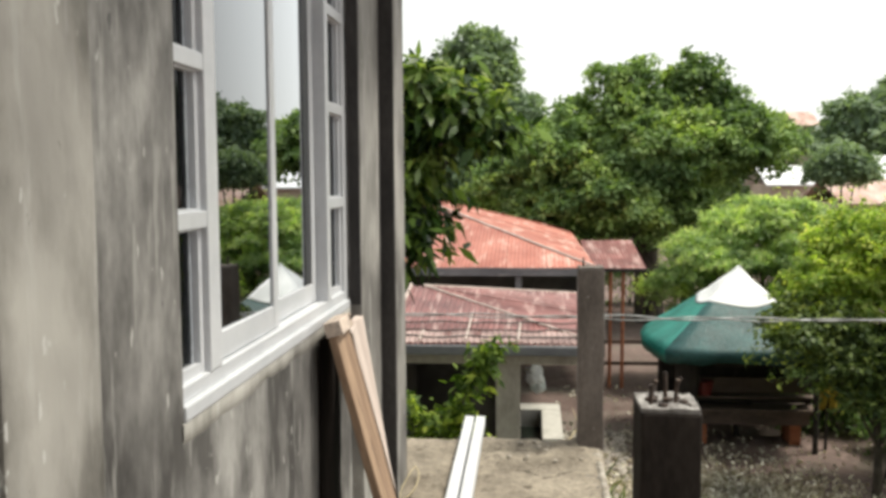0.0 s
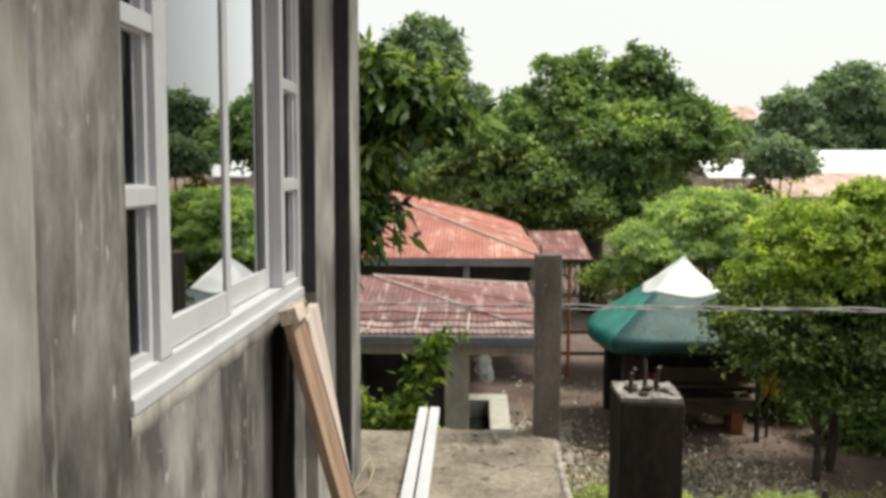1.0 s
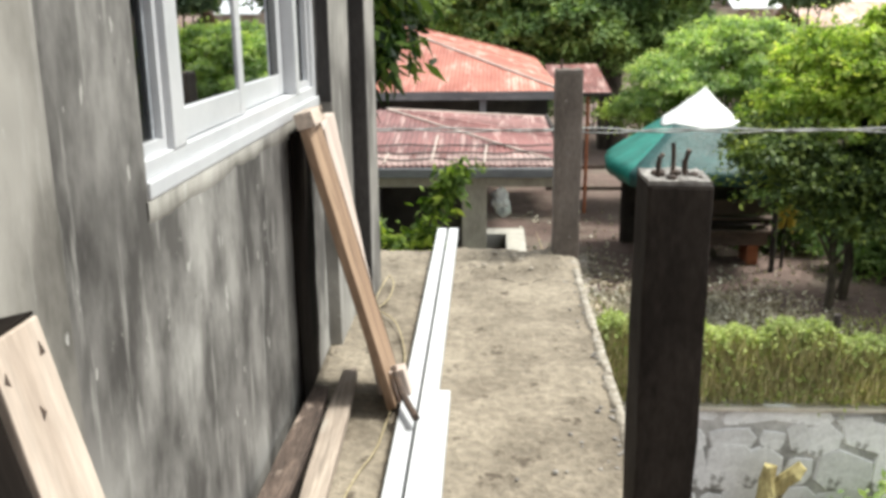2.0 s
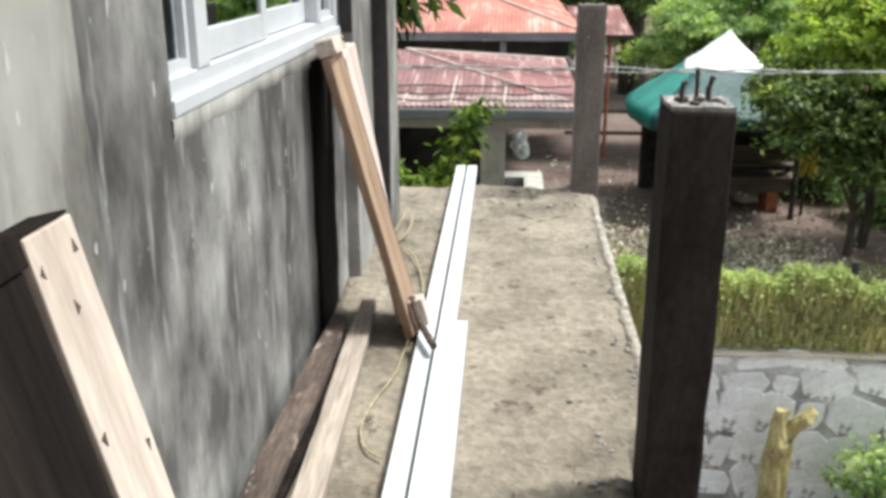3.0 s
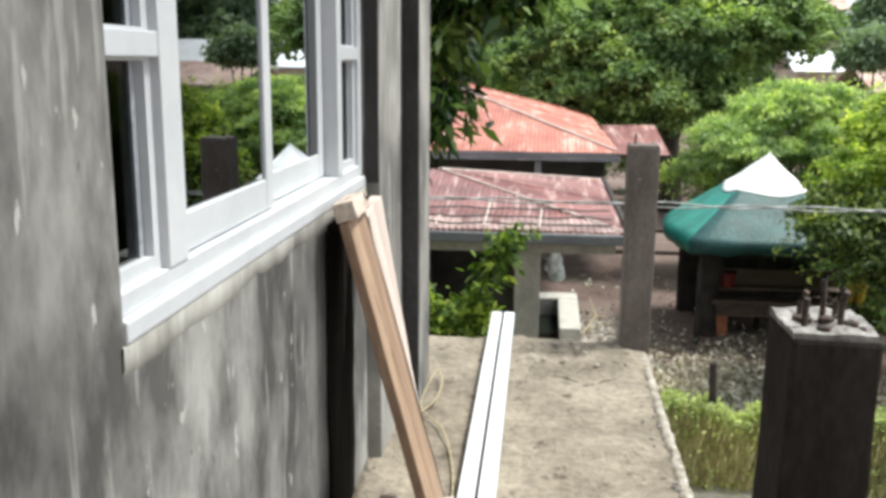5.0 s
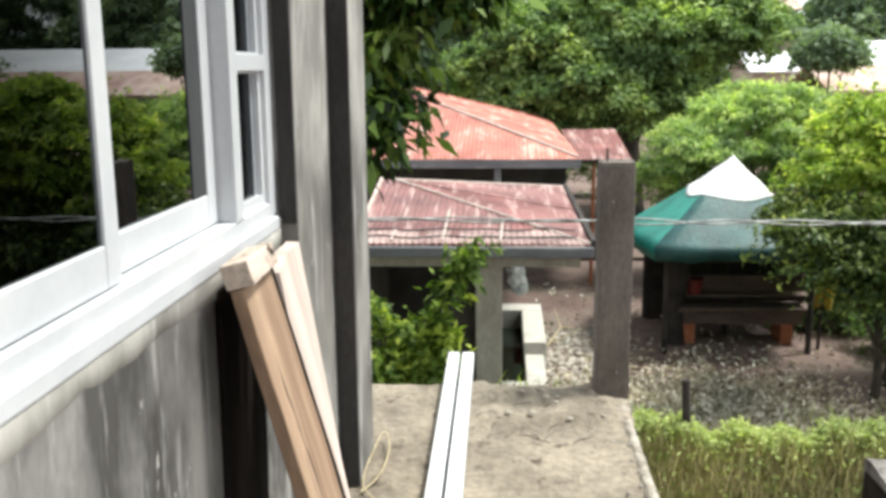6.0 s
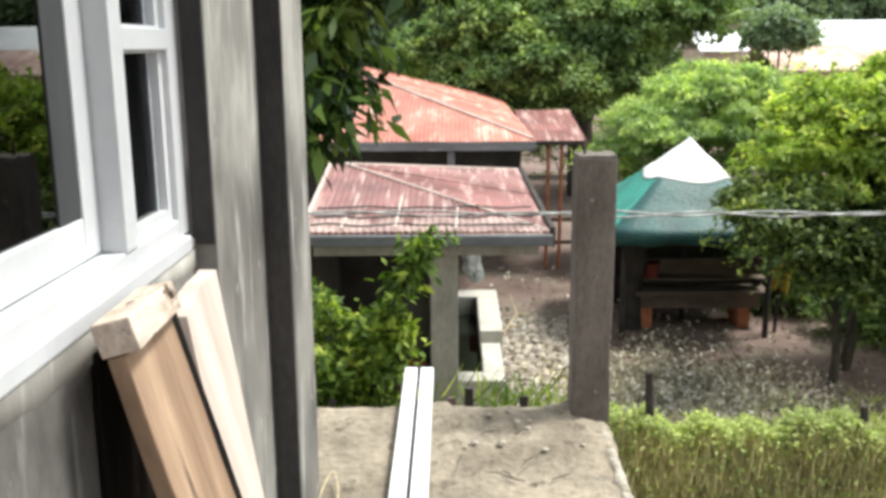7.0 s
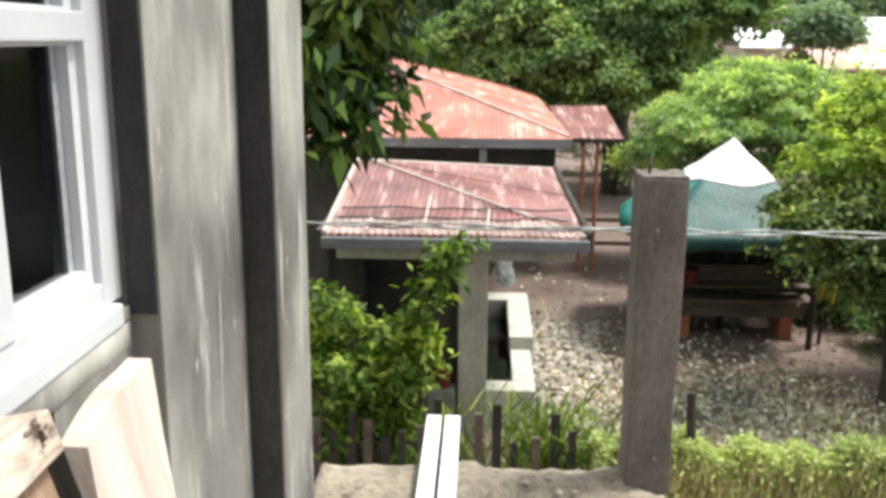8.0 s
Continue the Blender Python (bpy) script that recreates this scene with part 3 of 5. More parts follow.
def slab_twigs():
    """Dry twigs and flakes of mortar lying on the slab towards its end."""
    rng = random.Random(29)
    for k in range(6):
        x, y, a, ln = rng.uniform(0.1, 0.45), rng.uniform(4.35, 5.0), rng.uniform(0, math.tau), rng.uniform(0.03, 0.07)
        t = thing("dry_twig", (x, y, 0.022 if y > 4.6 else 0.004), "short dry twig lying on the concrete slab", "twig", "twigs on the slab", turn=(0, 0, math.degrees(a)))
        part("stem", tube([(-ln, 0, 0.004), (-ln * 0.3, ln * 0.12, 0.009), (ln * 0.4, -ln * 0.05, 0.008), (ln, ln * 0.1, 0.004)], [0.0015, 0.0026, 0.0022, 0.001], 5), M_BARK, t)
    for k in range(10):
        x, y, r = rng.uniform(0.08, 0.58), rng.uniform(4.6, 5.1), rng.uniform(0.008, 0.018)
        t = thing("mortar_flake", (x, y, 0.016 if y > 4.6 else 0.002), "flat flake of broken mortar lying on the slab", "rubble", "mortar flakes on the slab")
        bm = bmesh.new()
        bmesh.ops.create_icosphere(bm, subdivisions=2, radius=r)
        for v in bm.verts:
            v.co *= 1 + 0.5 * noise.noise(v.co * 40 + Vector((k, 0, 0)))
            v.co.z = v.co.z * 0.4 + r * 0.2
        part("flake", bm, M_LIP, t)


slab_twigs()


def build_wall():
    """The plastered outer wall with its window opening, and the bare room behind it."""
    x1, x0 = WALL_X, WALL_X - 0.15
    bm = boxes((x0, x1, 1.68, WY0, LOW - 0.1, 3.3), 
               (x0, x1, WY0, WY1, LOW - 0.1, WZ0), (x0, x1, WY0, WY1, WZ1, 3.3), (x0, x1, -1.6, 1.40, LOW - 0.1, 3.3))
    wall = link("wall_east", bm, M_WALL)
    tagged(wall, "grey cement-plastered outer wall with pale streaks", "wall", kind="structure")
    return wall


build_wall()
bm = boxes((WALL_X - 0.15, PIER_X, WY1, 4.19, LOW - 0.1, 3.3), bevel=0.005)
tagged(link("wall_pier", bm, M_PALE), "light plastered pier standing proud of the wall beside the window", "pier", kind="structure")
bm = boxes((WALL_X - 0.18, WALL_X + 0.008, 1.40, 1.68, LOW - 0.1, 3.3), bevel=0.006)
tagged(link("column_near", bm, M_COLUMN), "pale plastered wall column flush with the wall", "column", kind="structure")
bm = boxes((WALL_X - 0.22, WALL_X + 0.112, 4.19, 4.48, LOW - 0.1, 3.3), bevel=0.008)
tagged(link("column_corner", bm, M_PALE), "pale plastered corner column standing proud of the wall", "column", kind="structure")
# Thin dark facings that put the shade of these two sides into colour.
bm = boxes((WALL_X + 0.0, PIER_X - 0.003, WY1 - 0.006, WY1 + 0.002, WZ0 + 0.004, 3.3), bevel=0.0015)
tagged(link("jamb_face", bm, M_SHADE_FACE), "dark concrete facing for the shaded side of the pier at the window", "jamb", kind="structure")
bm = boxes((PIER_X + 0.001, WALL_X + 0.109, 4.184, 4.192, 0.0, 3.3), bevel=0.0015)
tagged(link("column_face", bm, M_SHADE_FACE), "dark concrete facing for the shaded side of the corner column", "column", kind="structure")
bm = boxes((-4.6, -4.45, -1.6, 4.48, LOW, 3.3))
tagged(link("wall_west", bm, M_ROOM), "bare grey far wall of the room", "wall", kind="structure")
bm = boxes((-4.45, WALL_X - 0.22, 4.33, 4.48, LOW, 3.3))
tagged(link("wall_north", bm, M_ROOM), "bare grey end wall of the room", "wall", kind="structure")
# Unseen wall, sized and darkened to keep light off the near faces.
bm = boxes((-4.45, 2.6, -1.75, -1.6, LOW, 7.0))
tagged(link("wall_south_blocker", bm, M_DARKWALL), "unseen dark wall added to block light from behind the balcony", "wall", kind="structure")
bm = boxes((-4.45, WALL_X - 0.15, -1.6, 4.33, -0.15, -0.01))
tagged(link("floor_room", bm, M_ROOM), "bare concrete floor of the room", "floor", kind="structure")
# Out of sight; the overhang's reach is set to shade the upper wall.
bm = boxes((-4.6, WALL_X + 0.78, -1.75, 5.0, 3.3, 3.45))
tagged(link("ceiling", bm, M_ROOM), "unseen bare concrete roof slab, its overhang set to shade the wall", "ceiling", kind="structure")


def sill_margin():
    """A band of smooth pale cement below the sill, its lower edge uneven."""
    bm = bmesh.new()
    prev = None
    for j in range(61):
        y = WY0 - 0.01 + (WY1 - WY0) * j / 60
        low = WZ0 - 0.052 - 0.016 * noise.noise(Vector((y * 4, 3, 0))) - 0.008 * noise.noise(Vector((y * 17, 1, 0)))
        ring = [bm.verts.new(p) for p in ((WALL_X - 0.002, y, WZ0 - 0.005), (WALL_X + 0.004, y, WZ0 - 0.005), (WALL_X + 0.003, y, low + 0.012), (WALL_X - 0.002, y, low))]
        if prev:
            for k in range(3):
                bm.faces.new((prev[k], ring[k], ring[k + 1], prev[k + 1]))
        prev = ring
    bmesh.ops.recalc_face_normals(bm, faces=bm.faces)
    tagged(link("trim_sill", bm, M_COLUMN, True), "smooth pale cement margin under the window sill", "trim", kind="structure")


sill_margin()


def build_window():
    """White window nearly flush with the wall: two sliding sashes between narrow side lights with glazing bars."""
    w = thing("window_1", (WALL_X, WY0, WZ0), "white-framed sliding window with tinted panes and barred side lights", "window", kind="structure")
    fx = -0.008                    # front of the outer frame, back from the wall's face
    L, H = WY1 - WY0 - 0.004, WZ1 - WZ0
    s = 0.030                      # sill height over the opening's lower edge
    part("sill", boxes((-0.15, 0.006, 0.0, L - 0.03, -0.004, s), bevel=0.005), M_WHITE, w, "white painted window sill")
    part("sill_end", boxes((-0.15, 0.003, L - 0.029, L, -0.002, s - 0.012), bevel=0.004), M_COLUMN, w, "bare cement end of the sill")

    def bar(name, y0, y1, z0, z1, x0=-0.135, x1=0.0, parent=None, label=""):
        return part(name, boxes((fx + x0, fx + x1, y0, y1, z0, z1), bevel=0.003), M_WHITE, parent or w, label)

    A1 = 0.255                     # stile beside the near side light
    R0, R1 = 1.347, L              # far side light
    bar("outer_frame", 0.0, 0.012, s, H)
    bar("outer_frame", R1 - 0.060, R1, s, H)
    bar("outer_frame", 0.012, R1 - 0.060, H - 0.06, H)
    bar("track", 0.012, R1 - 0.060, s, s + 0.035, -0.135, 0.0)
    bar("track_rib", A1, R0, s + 0.035, s + 0.052, -0.052, -0.046)
    bar("stile", A1 - 0.075, A1, s + 0.035, H - 0.06, -0.04, 0.003)
    bar("stile", R0, R0 + 0.055, s + 0.035, H - 0.06, -0.06, 0.003)
    for y0, y1, rim in ((0.012, A1 - 0.075, 0.010), (R0 + 0.056, R1 - 0.060, 0.020)):
        n = 4
        for k in range(n):
            z0 = s + 0.035 + (H - 0.095 - s) * k / n
            z1 = s + 0.035 + (H - 0.095 - s) * (k + 1) / n
            if k:
                bar("glazing_bar", y0, y1, z0 - 0.019, z0 + 0.019, -0.028, 0.002)
            light = part("casement", boxes((fx - 0.040, fx - 0.012, y0, y0 + rim, z0, z1), (fx - 0.040, fx - 0.012, y1 - 0.024, y1, z0, z1),
                                           (fx - 0.0398, fx - 0.0122, y0, y1, z0, z0 + 0.024), (fx - 0.0398, fx - 0.0122, y0, y1, z1 - 0.024, z1)), M_WHITE, w)
            bead = part("glazing_bead", boxes((fx - 0.046, fx - 0.026, y1 - 0.042, y1 - 0.025, z0 + 0.02, z1 - 0.02), bevel=0.002), M_GREY_TRIM, light, "grey inner bead")
            pane = part("pane", boxes((fx - 0.032, fx - 0.027, y0 + rim - 0.004, y1 - 0.03, z0 + 0.02, z1 - 0.02)), M_GLASS_SIDE, light)
            pane.visible_shadow = False
    # two sliding sashes, the first in front; a dark strip is added along the rear pane's edge
    for y0, y1, x, lft, rgt in ((A1 + 0.001, 0.787, -0.014, 0.022, 0.050), (0.757, R0 - 0.002, -0.038, 0.03, 0.058)):
        z0, z1 = s + 0.038, H - 0.062
        sash = part("sash", boxes((fx + x - 0.022, fx + x, y0, y0 + lft, z0, z1), (fx + x - 0.022, fx + x, y1 - rgt, y1, z0, z1),
                                  (fx + x - 0.0215, fx + x - 0.0005, y0 + lft, y1 - rgt, z0, z0 + 0.066), (fx + x - 0.0215, fx + x - 0.0005, y0 + lft, y1 - rgt, z1 - 0.05, z1), bevel=0.003), M_WHITE, w)
        bm = boxes((fx + x - 0.014, fx + x - 0.009, y0 + lft - 0.006, y1 - rgt + 0.006, z0 + 0.06, z1 - 0.04))
        bmesh.ops.rotate(bm, verts=bm.verts, cent=(fx + x - 0.0115, (y0 + y1) / 2, 0), matrix=Matrix.Rotation(radians(-0.8), 3, "Z"))
        pane = part("pane", bm, M_GLASS, sash)
        pane.visible_shadow = False
        if x < -0.02:
            part("pane_edge_strip", boxes((fx + x - 0.020, fx + x - 0.004, y1 - rgt - 0.075, y1 - rgt + 0.002, z0 + 0.06, z1 - 0.045)), M_GREY_DARK, sash, "dark grey strip added at the pane's edge")
    return w


build_window()


# ---- posts on the slab ----
def build_post(at, size, height, seed, label, bars, turn=0.0, lean=(0, 0), material=None, foot=-0.02):
    p = thing("railing_post", at, label, "post", "posts along the slab", turn=(0, 0, turn))
    bm = boxes((0, size[0], 0, size[1], foot, height), bevel=0.008)
    bmesh.ops.subdivide_edges(bm, edges=[e for e in bm.edges if e.calc_length() > 0.3], cuts=14)
    for v in bm.verts:
        d = noise.noise_vector((v.co + Vector((seed, 0, 0))) * 9) * 0.005
        v.co += d
        v.co.x += lean[0] * v.co.z
        v.co.y += lean[1] * v.co.z
    part("shaft", bm, material or M_POST, p)
    tx, ty = lean[0] * height, lean[1] * height
    bm = bmesh.new()
    bmesh.ops.create_grid(bm, x_segments=9, y_segments=9, size=0.5)
    for v in bm.verts:
        v.co = Vector((tx + size[0] * (0.5 + v.co.x * 0.97), ty + size[1] * (0.5 + v.co.y * 0.97), height + 0.004 + 0.010 * (noise.noise(Vector((v.co.x * 4, v.co.y * 4, seed))) + 0.4)))
    ext = bmesh.ops.extrude_face_region(bm, geom=bm.faces[:])
    bmesh.ops.translate(bm, verts=[g for g in ext["geom"] if isinstance(g, bmesh.types.BMVert)], vec=(0, 0, -0.02))
    bmesh.ops.recalc_face_normals(bm, faces=bm.faces)
    part("broken_top", bm, M_CHIP if bars > 1 else M_POST, p, "rough broken concrete top")
    rng = random.Random(seed)
    spots = [(0.2, 0.25), (0.62, 0.3), (0.3, 0.75), (0.7, 0.7), (0.48, 0.5)][:bars]
    for sx, sy in spots:
        x, y = tx + size[0] * sx, ty + size[1] * sy
        h = rng.uniform(0.045, 0.078)
        dx, dy = rng.uniform(-0.012, 0.012), rng.uniform(-0.012, 0.012)
        part("rebar_stub", tube([(x, y, height - 0.02), (x, y, height + h * 0.6), (x + dx * 0.6, y + dy * 0.6, height + h * 0.85), (x + dx, y + dy, height + h)], 0.0048, 7), M_RUST_BAR, p, "rusty bent steel bar")
    if bars > 1:
        bm = bmesh.new()
        for k in range(9):
            c = Vector((tx + size[0] * rng.uniform(0.15, 0.9), ty + size[1] * rng.uniform(0.1, 0.6), height + 0.012))
            bmesh.ops.create_icosphere(bm, subdivisions=1, radius=rng.uniform(0.005, 0.011), matrix=Matrix.Translation(c) @ Matrix.Diagonal((1.2, 1, 0.7, 1)))
        part("mortar_crust", bm, M_RUST_BAR, p, "dark crust of old mortar")["kind"] = "stuff"
    return p


build_post((0.538, 2.225, 0), (0.130, 0.155), 0.920, 3, "dark concrete railing post with rusty bars on top", 5, 0.0, material=M_POST_DARK, foot=-0.75)


post = build_post((0.545, 5.055, 0), (0.136, 0.14), 0.945, 11, "brown raw concrete railing post at the slab corner", 1, 0.0, (0.0, 0.0))
for nx, nz in ((0.072, 0.527), (0.082, 0.10), (0.05, 0.80)):
    part("nail", tube([(nx, 0.01, nz), (nx, -0.016, nz + 0.002)], [0.004, 0.005], 6), M_CHIP, post, "pale bent nail")


# ---- things on the slab ----
def board(name, size, material, parent, at, label="", bevel=0.003, wobble=0.003, cuts=10):
    """A sawn board from its corner at `at`, slightly uneven along its length."""
    bm = boxes((at[0], at[0] + size[0], at[1], at[1] + size[1], at[2], at[2] + size[2]), bevel=bevel)
    bmesh.ops.subdivide_edges(bm, edges=[e for e in bm.edges if e.calc_length() > 0.3], cuts=cuts)
    for v in bm.verts:
        v.co += noise.noise_vector((v.co + Vector((at[1] * 7, 0, 0))) * 5) * wobble
    return part(name, bm, material, parent, label)


def nails(parent, spots, x, r=0.006):
    """Torn nail holes: small dark three-cornered dents."""
    for k, (y, z) in enumerate(spots):
        bm = tube([(x - 0.004, 0, 0), (x + 0.0012, 0, 0)], [r, r * 0.9], 3)
        bmesh.ops.rotate(bm, verts=bm.verts, cent=(0, 0, 0), matrix=Matrix.Rotation(0.9 + 1.7 * k, 3, "X"))
        for v in bm.verts:
            v.co.y, v.co.z = y + v.co.y * 0.75, z + v.co.z * 1.25
        part("nail_hole", bm, M_RUST_BAR, parent, "dark nail hole")


form = thing("lumber_formwork", (-0.105, 3.10, 0.012), "new brown lumber formwork of two boards leaning on the wall", "lumber", turn=(0, -15.0, 0))
board("wide_board", (0.028, 0.203, 0.93), M_WOOD, form, (0, 0.010, 0), "brown wide board with strong grain")
# The rail's dark colour supplies the shade between the two boards.
board("back_rail", (0.034, 0.045, 0.96), M_WOOD_DARK, form, (-0.016, 0.222, 0.005), "rail coloured dark for the shade in the gap between the boards")
board("top_cleat", (0.056, 0.225, 0.048), M_WOOD_SPLIT, form, (-0.008, 0.0, 0.932), "pale split block nailed across the top", wobble=0.009, cuts=6)
board("foot_block", (0.05, 0.06, 0.12), M_WOOD_PALE, form, (0.032, 0.05, -0.008), "small pale block at the foot", cuts=2)
nails(form, ((0.07, 0.955), (0.19, 0.96)), 0.049)
bm = boxes((0, 0.032, 0, 1, 0, 1), bevel=0.0)
bmesh.ops.subdivide_edges(bm, edges=[e for e in bm.edges if e.calc_length() > 0.5], cuts=8, use_grid_fill=True)
for v in bm.verts:
    u, k = v.co.y, v.co.z
    top = 0.866 + 0.040 * u + 0.008 * math.sin(u * 4.0)
    v.co = Vector((-0.148 - 0.212 * k + v.co.x, (3.235 + 0.185 * k) + (0.125 + 0.078 * k) * u, 0.012 + top * k))
    v.co += noise.noise_vector(v.co * 7) * 0.004
bm.transform(form.matrix_basis.inverted())
part("narrow_board", bm, M_WOOD_PALE, form, "pale board leaning askew beside the wide one")
rod = thing("steel_rod", (-0.05, 2.98, 0.03), "short dark steel rod lying across the white channels", "rod")
part("shaft", tube([(-0.04, 0.20, 0.10), (0.0, 0.08, 0.062), (0.055, -0.08, 0.058)], 0.012, 8), M_RUST_BAR, rod)

# Thin board added to draw the dark band on the wall.
dark = thing("dark_wall_band", (-0.396, 3.175, 0.0), "thin black board added for the dark band on the wall behind the lumber", "plank", turn=(0, -0.3, 0))
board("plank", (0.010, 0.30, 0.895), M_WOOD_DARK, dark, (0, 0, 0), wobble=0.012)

near = thing("near_formwork", (-0.085, 1.22, 0.01), "pale sawn board with nail holes leaning on the wall", "lumber", turn=(0, -13.0, 0))
board("pale_board", (0.05, 0.105, 0.96), M_WOOD_BEIGE, near, (0, 0.0, 0))
# Dark board; set flush, it also stands for the pale board's shaded side.
board("dark_side_board", (0.045, 0.16, 0.93), M_WOOD_DARK, near, (0.0, -0.163, 0), "dark side board")
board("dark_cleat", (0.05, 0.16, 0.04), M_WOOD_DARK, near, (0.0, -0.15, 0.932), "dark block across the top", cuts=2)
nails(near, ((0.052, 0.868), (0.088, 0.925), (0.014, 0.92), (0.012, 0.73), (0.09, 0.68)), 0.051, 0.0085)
board("end_grain", (0.046, 0.101, 0.004), M_WOOD_DARK, near, (0.002, 0.002, 0.961), "dark end grain of the board", 0.001, 0.001, 2)


def floor_plank(x0, y0, x1, y1, width, thick, z, seed, label, mat):
    t = thing("old_plank", (x0, y0, z), label, "plank", "planks along the wall", turn=(0, 0, math.degrees(math.atan2(-(x1 - x0), y1 - y0))))
    ln = math.hypot(x1 - x0, y1 - y0)
    bm = boxes((0, width, 0, ln, 0, thick), bevel=0.004)
    bmesh.ops.subdivide_edges(bm, edges=[e for e in bm.edges if e.calc_length() > 0.4], cuts=18)
    for v in bm.verts:
        v.co += noise.noise_vector((v.co + Vector((seed * 3.1, 0, 0))) * 6) * 0.005
        v.co.z += 0.004
        end = max(0.0, (v.co.y - ln + 0.5) / 0.5)
        v.co.x = width / 2 + (v.co.x - width / 2) * (1 - 0.35 * end * end)
        if end > 0.9:
            v.co.y -= 0.14 * abs(noise.noise(Vector((v.co.x * 45, v.co.z * 40, seed))))
    part("board", bm, mat, t)


floor_plank(-0.372, 0.9, -0.372, 3.22, 0.072, 0.05, 0.0, 1, "dark brown old plank lying along the wall", M_WOOD_RED)
floor_plank(-0.218, 1.0, -0.306, 3.42, 0.072, 0.034, 0.0, 2, "pale grey old plank lying askew beside the wall", M_WOOD_OLD)
# Low dark strip that paints the black gap between the planks.
floor_plank(-0.296, 1.4, -0.318, 3.1, 0.028, 0.022, 0.0, 3, "dark strip added for the shade in the gap between two planks", M_WOOD_DARK)


def channel(x0, y0, x1, y1, width, height, z, label):
    """A long open channel: a web with two lips."""
    t = thing("white_channel", (x0, y0, z), label, "channel", "white channels on the slab", turn=(0, 0, math.degrees(math.atan2(-(x1 - x0), y1 - y0))))
    ln = math.hypot(x1 - x0, y1 - y0)
    part("web", boxes((0, width, 0, ln, height - 0.003, height), bevel=0.001), M_CHANNEL, t)
    part("lip", boxes((0, 0.003, 0, ln, 0, height - 0.003)), M_CHANNEL, t)
    part("lip", boxes((width - 0.003, width, 0, ln, 0, height - 0.003)), M_CHANNEL, t)
    return t


channel(-0.036, 0.6, -0.081, 5.45, 0.050, 0.045, 0.004, "long white coated channel lying along the slab")
channel(0.022, 0.6, -0.018, 5.45, 0.052, 0.045, 0.004, "long white coated channel lying beside its twin")
channel(0.078, 0.6, 0.052, 3.21, 0.040, 0.038, 0.004, "shorter white coated channel beside the long ones")


def string_loop():
    t = thing("plastic_string", (-0.26, 4.12, 0.01), "thin yellow plastic string curled by the column foot", "string")
    knots = [(-0.02, 0.0, 0.0), (0.023, 0.124, 0.0), (0.035, 0.30, 0.015), (0.0, 0.44, 0.02), (-0.02, 0.30, 0.01), (-0.018, 0.05, 0.0), (0.085, -0.14, 0.0), (0.147, -0.405, 0.0), (0.174, -0.64, 0.0), (0.178, -0.82, 0.01),
             (0.168, -0.905, 0.0), (0.158, -1.12, 0.0), (0.148, -1.274, 0.0), (0.113, -1.434, 0.0), (0.10, -1.576, 0.0), (0.129, -1.687, 0.0), (0.185, -1.735, 0.0)]
    pts = []
    for i in range(len(knots) - 1):
        p = [Vector(knots[max(0, min(len(knots) - 1, i + k))]) for k in (-1, 0, 1, 2)]
        for q in range(6):
            u = q / 6
            pts.append(0.5 * (2 * p[1] + (p[2] - p[0]) * u + (2 * p[0] - 5 * p[1] + 4 * p[2] - p[3]) * u * u + (3 * p[1] - p[0] - 3 * p[2] + p[3]) * u ** 3))
    part("strand", tube(pts, 0.003, 5), M_STRING, t, smooth=True)


string_loop()


# ---- the wire across the view ----
def wire(phase, drop, r):
    """A twisted cable from the mango trunk over the yard to a tree at its edge."""
    t = thing("service_cable", (-3.3, 7.0, 0.44), "pale grey twisted cable strung over the yard", "cable", "wires over the yard")
    pts = []
    for i in range(221):
        x = -0.08 + 13.4 * i / 220
        y = 2.35 * max(0.0, 1 - x / 2.6) ** 2 + 4.45 * max(0.0, (x - 9.2) / 4.1) ** 2
        z = drop - 0.05 * math.sin(math.pi * x / 13.3) + 0.013 * math.sin(x * 6.3 + phase) + 0.006 * noise.noise(Vector((x * 2, phase, 0)))
        pts.append((x, y + 0.012 * math.sin(x * 9 + phase), z))
    part("strand", tube(pts, r, 5), M_WIRE, t, smooth=True)


wire(0.0, 0.0, 0.0065)
wire(2.6, -0.006, 0.006)
for dy, sd in ((0.16, 1.0), (0.42, 4.0), (0.72, 2.2)):
    t = thing("roof_cable", (-1.5, 11.7 + dy, -0.67 + 0.43 * dy / 2.55 + 0.028), "dark cable lying loose across the iron roof", "cable", "cables on the roof")
    pts = [(2.5 * i / 40, 0.09 * noise.noise(Vector((i * 0.16, sd, 0))), 0.43 / 2.55 * 0.09 * noise.noise(Vector((i * 0.16, sd, 0))) + 0.004) for i in range(41)]
    part("strand", tube(pts, 0.011, 5), M_WIRE_D, t, smooth=True)


# ---- roofs ----
PITCH = 0.076


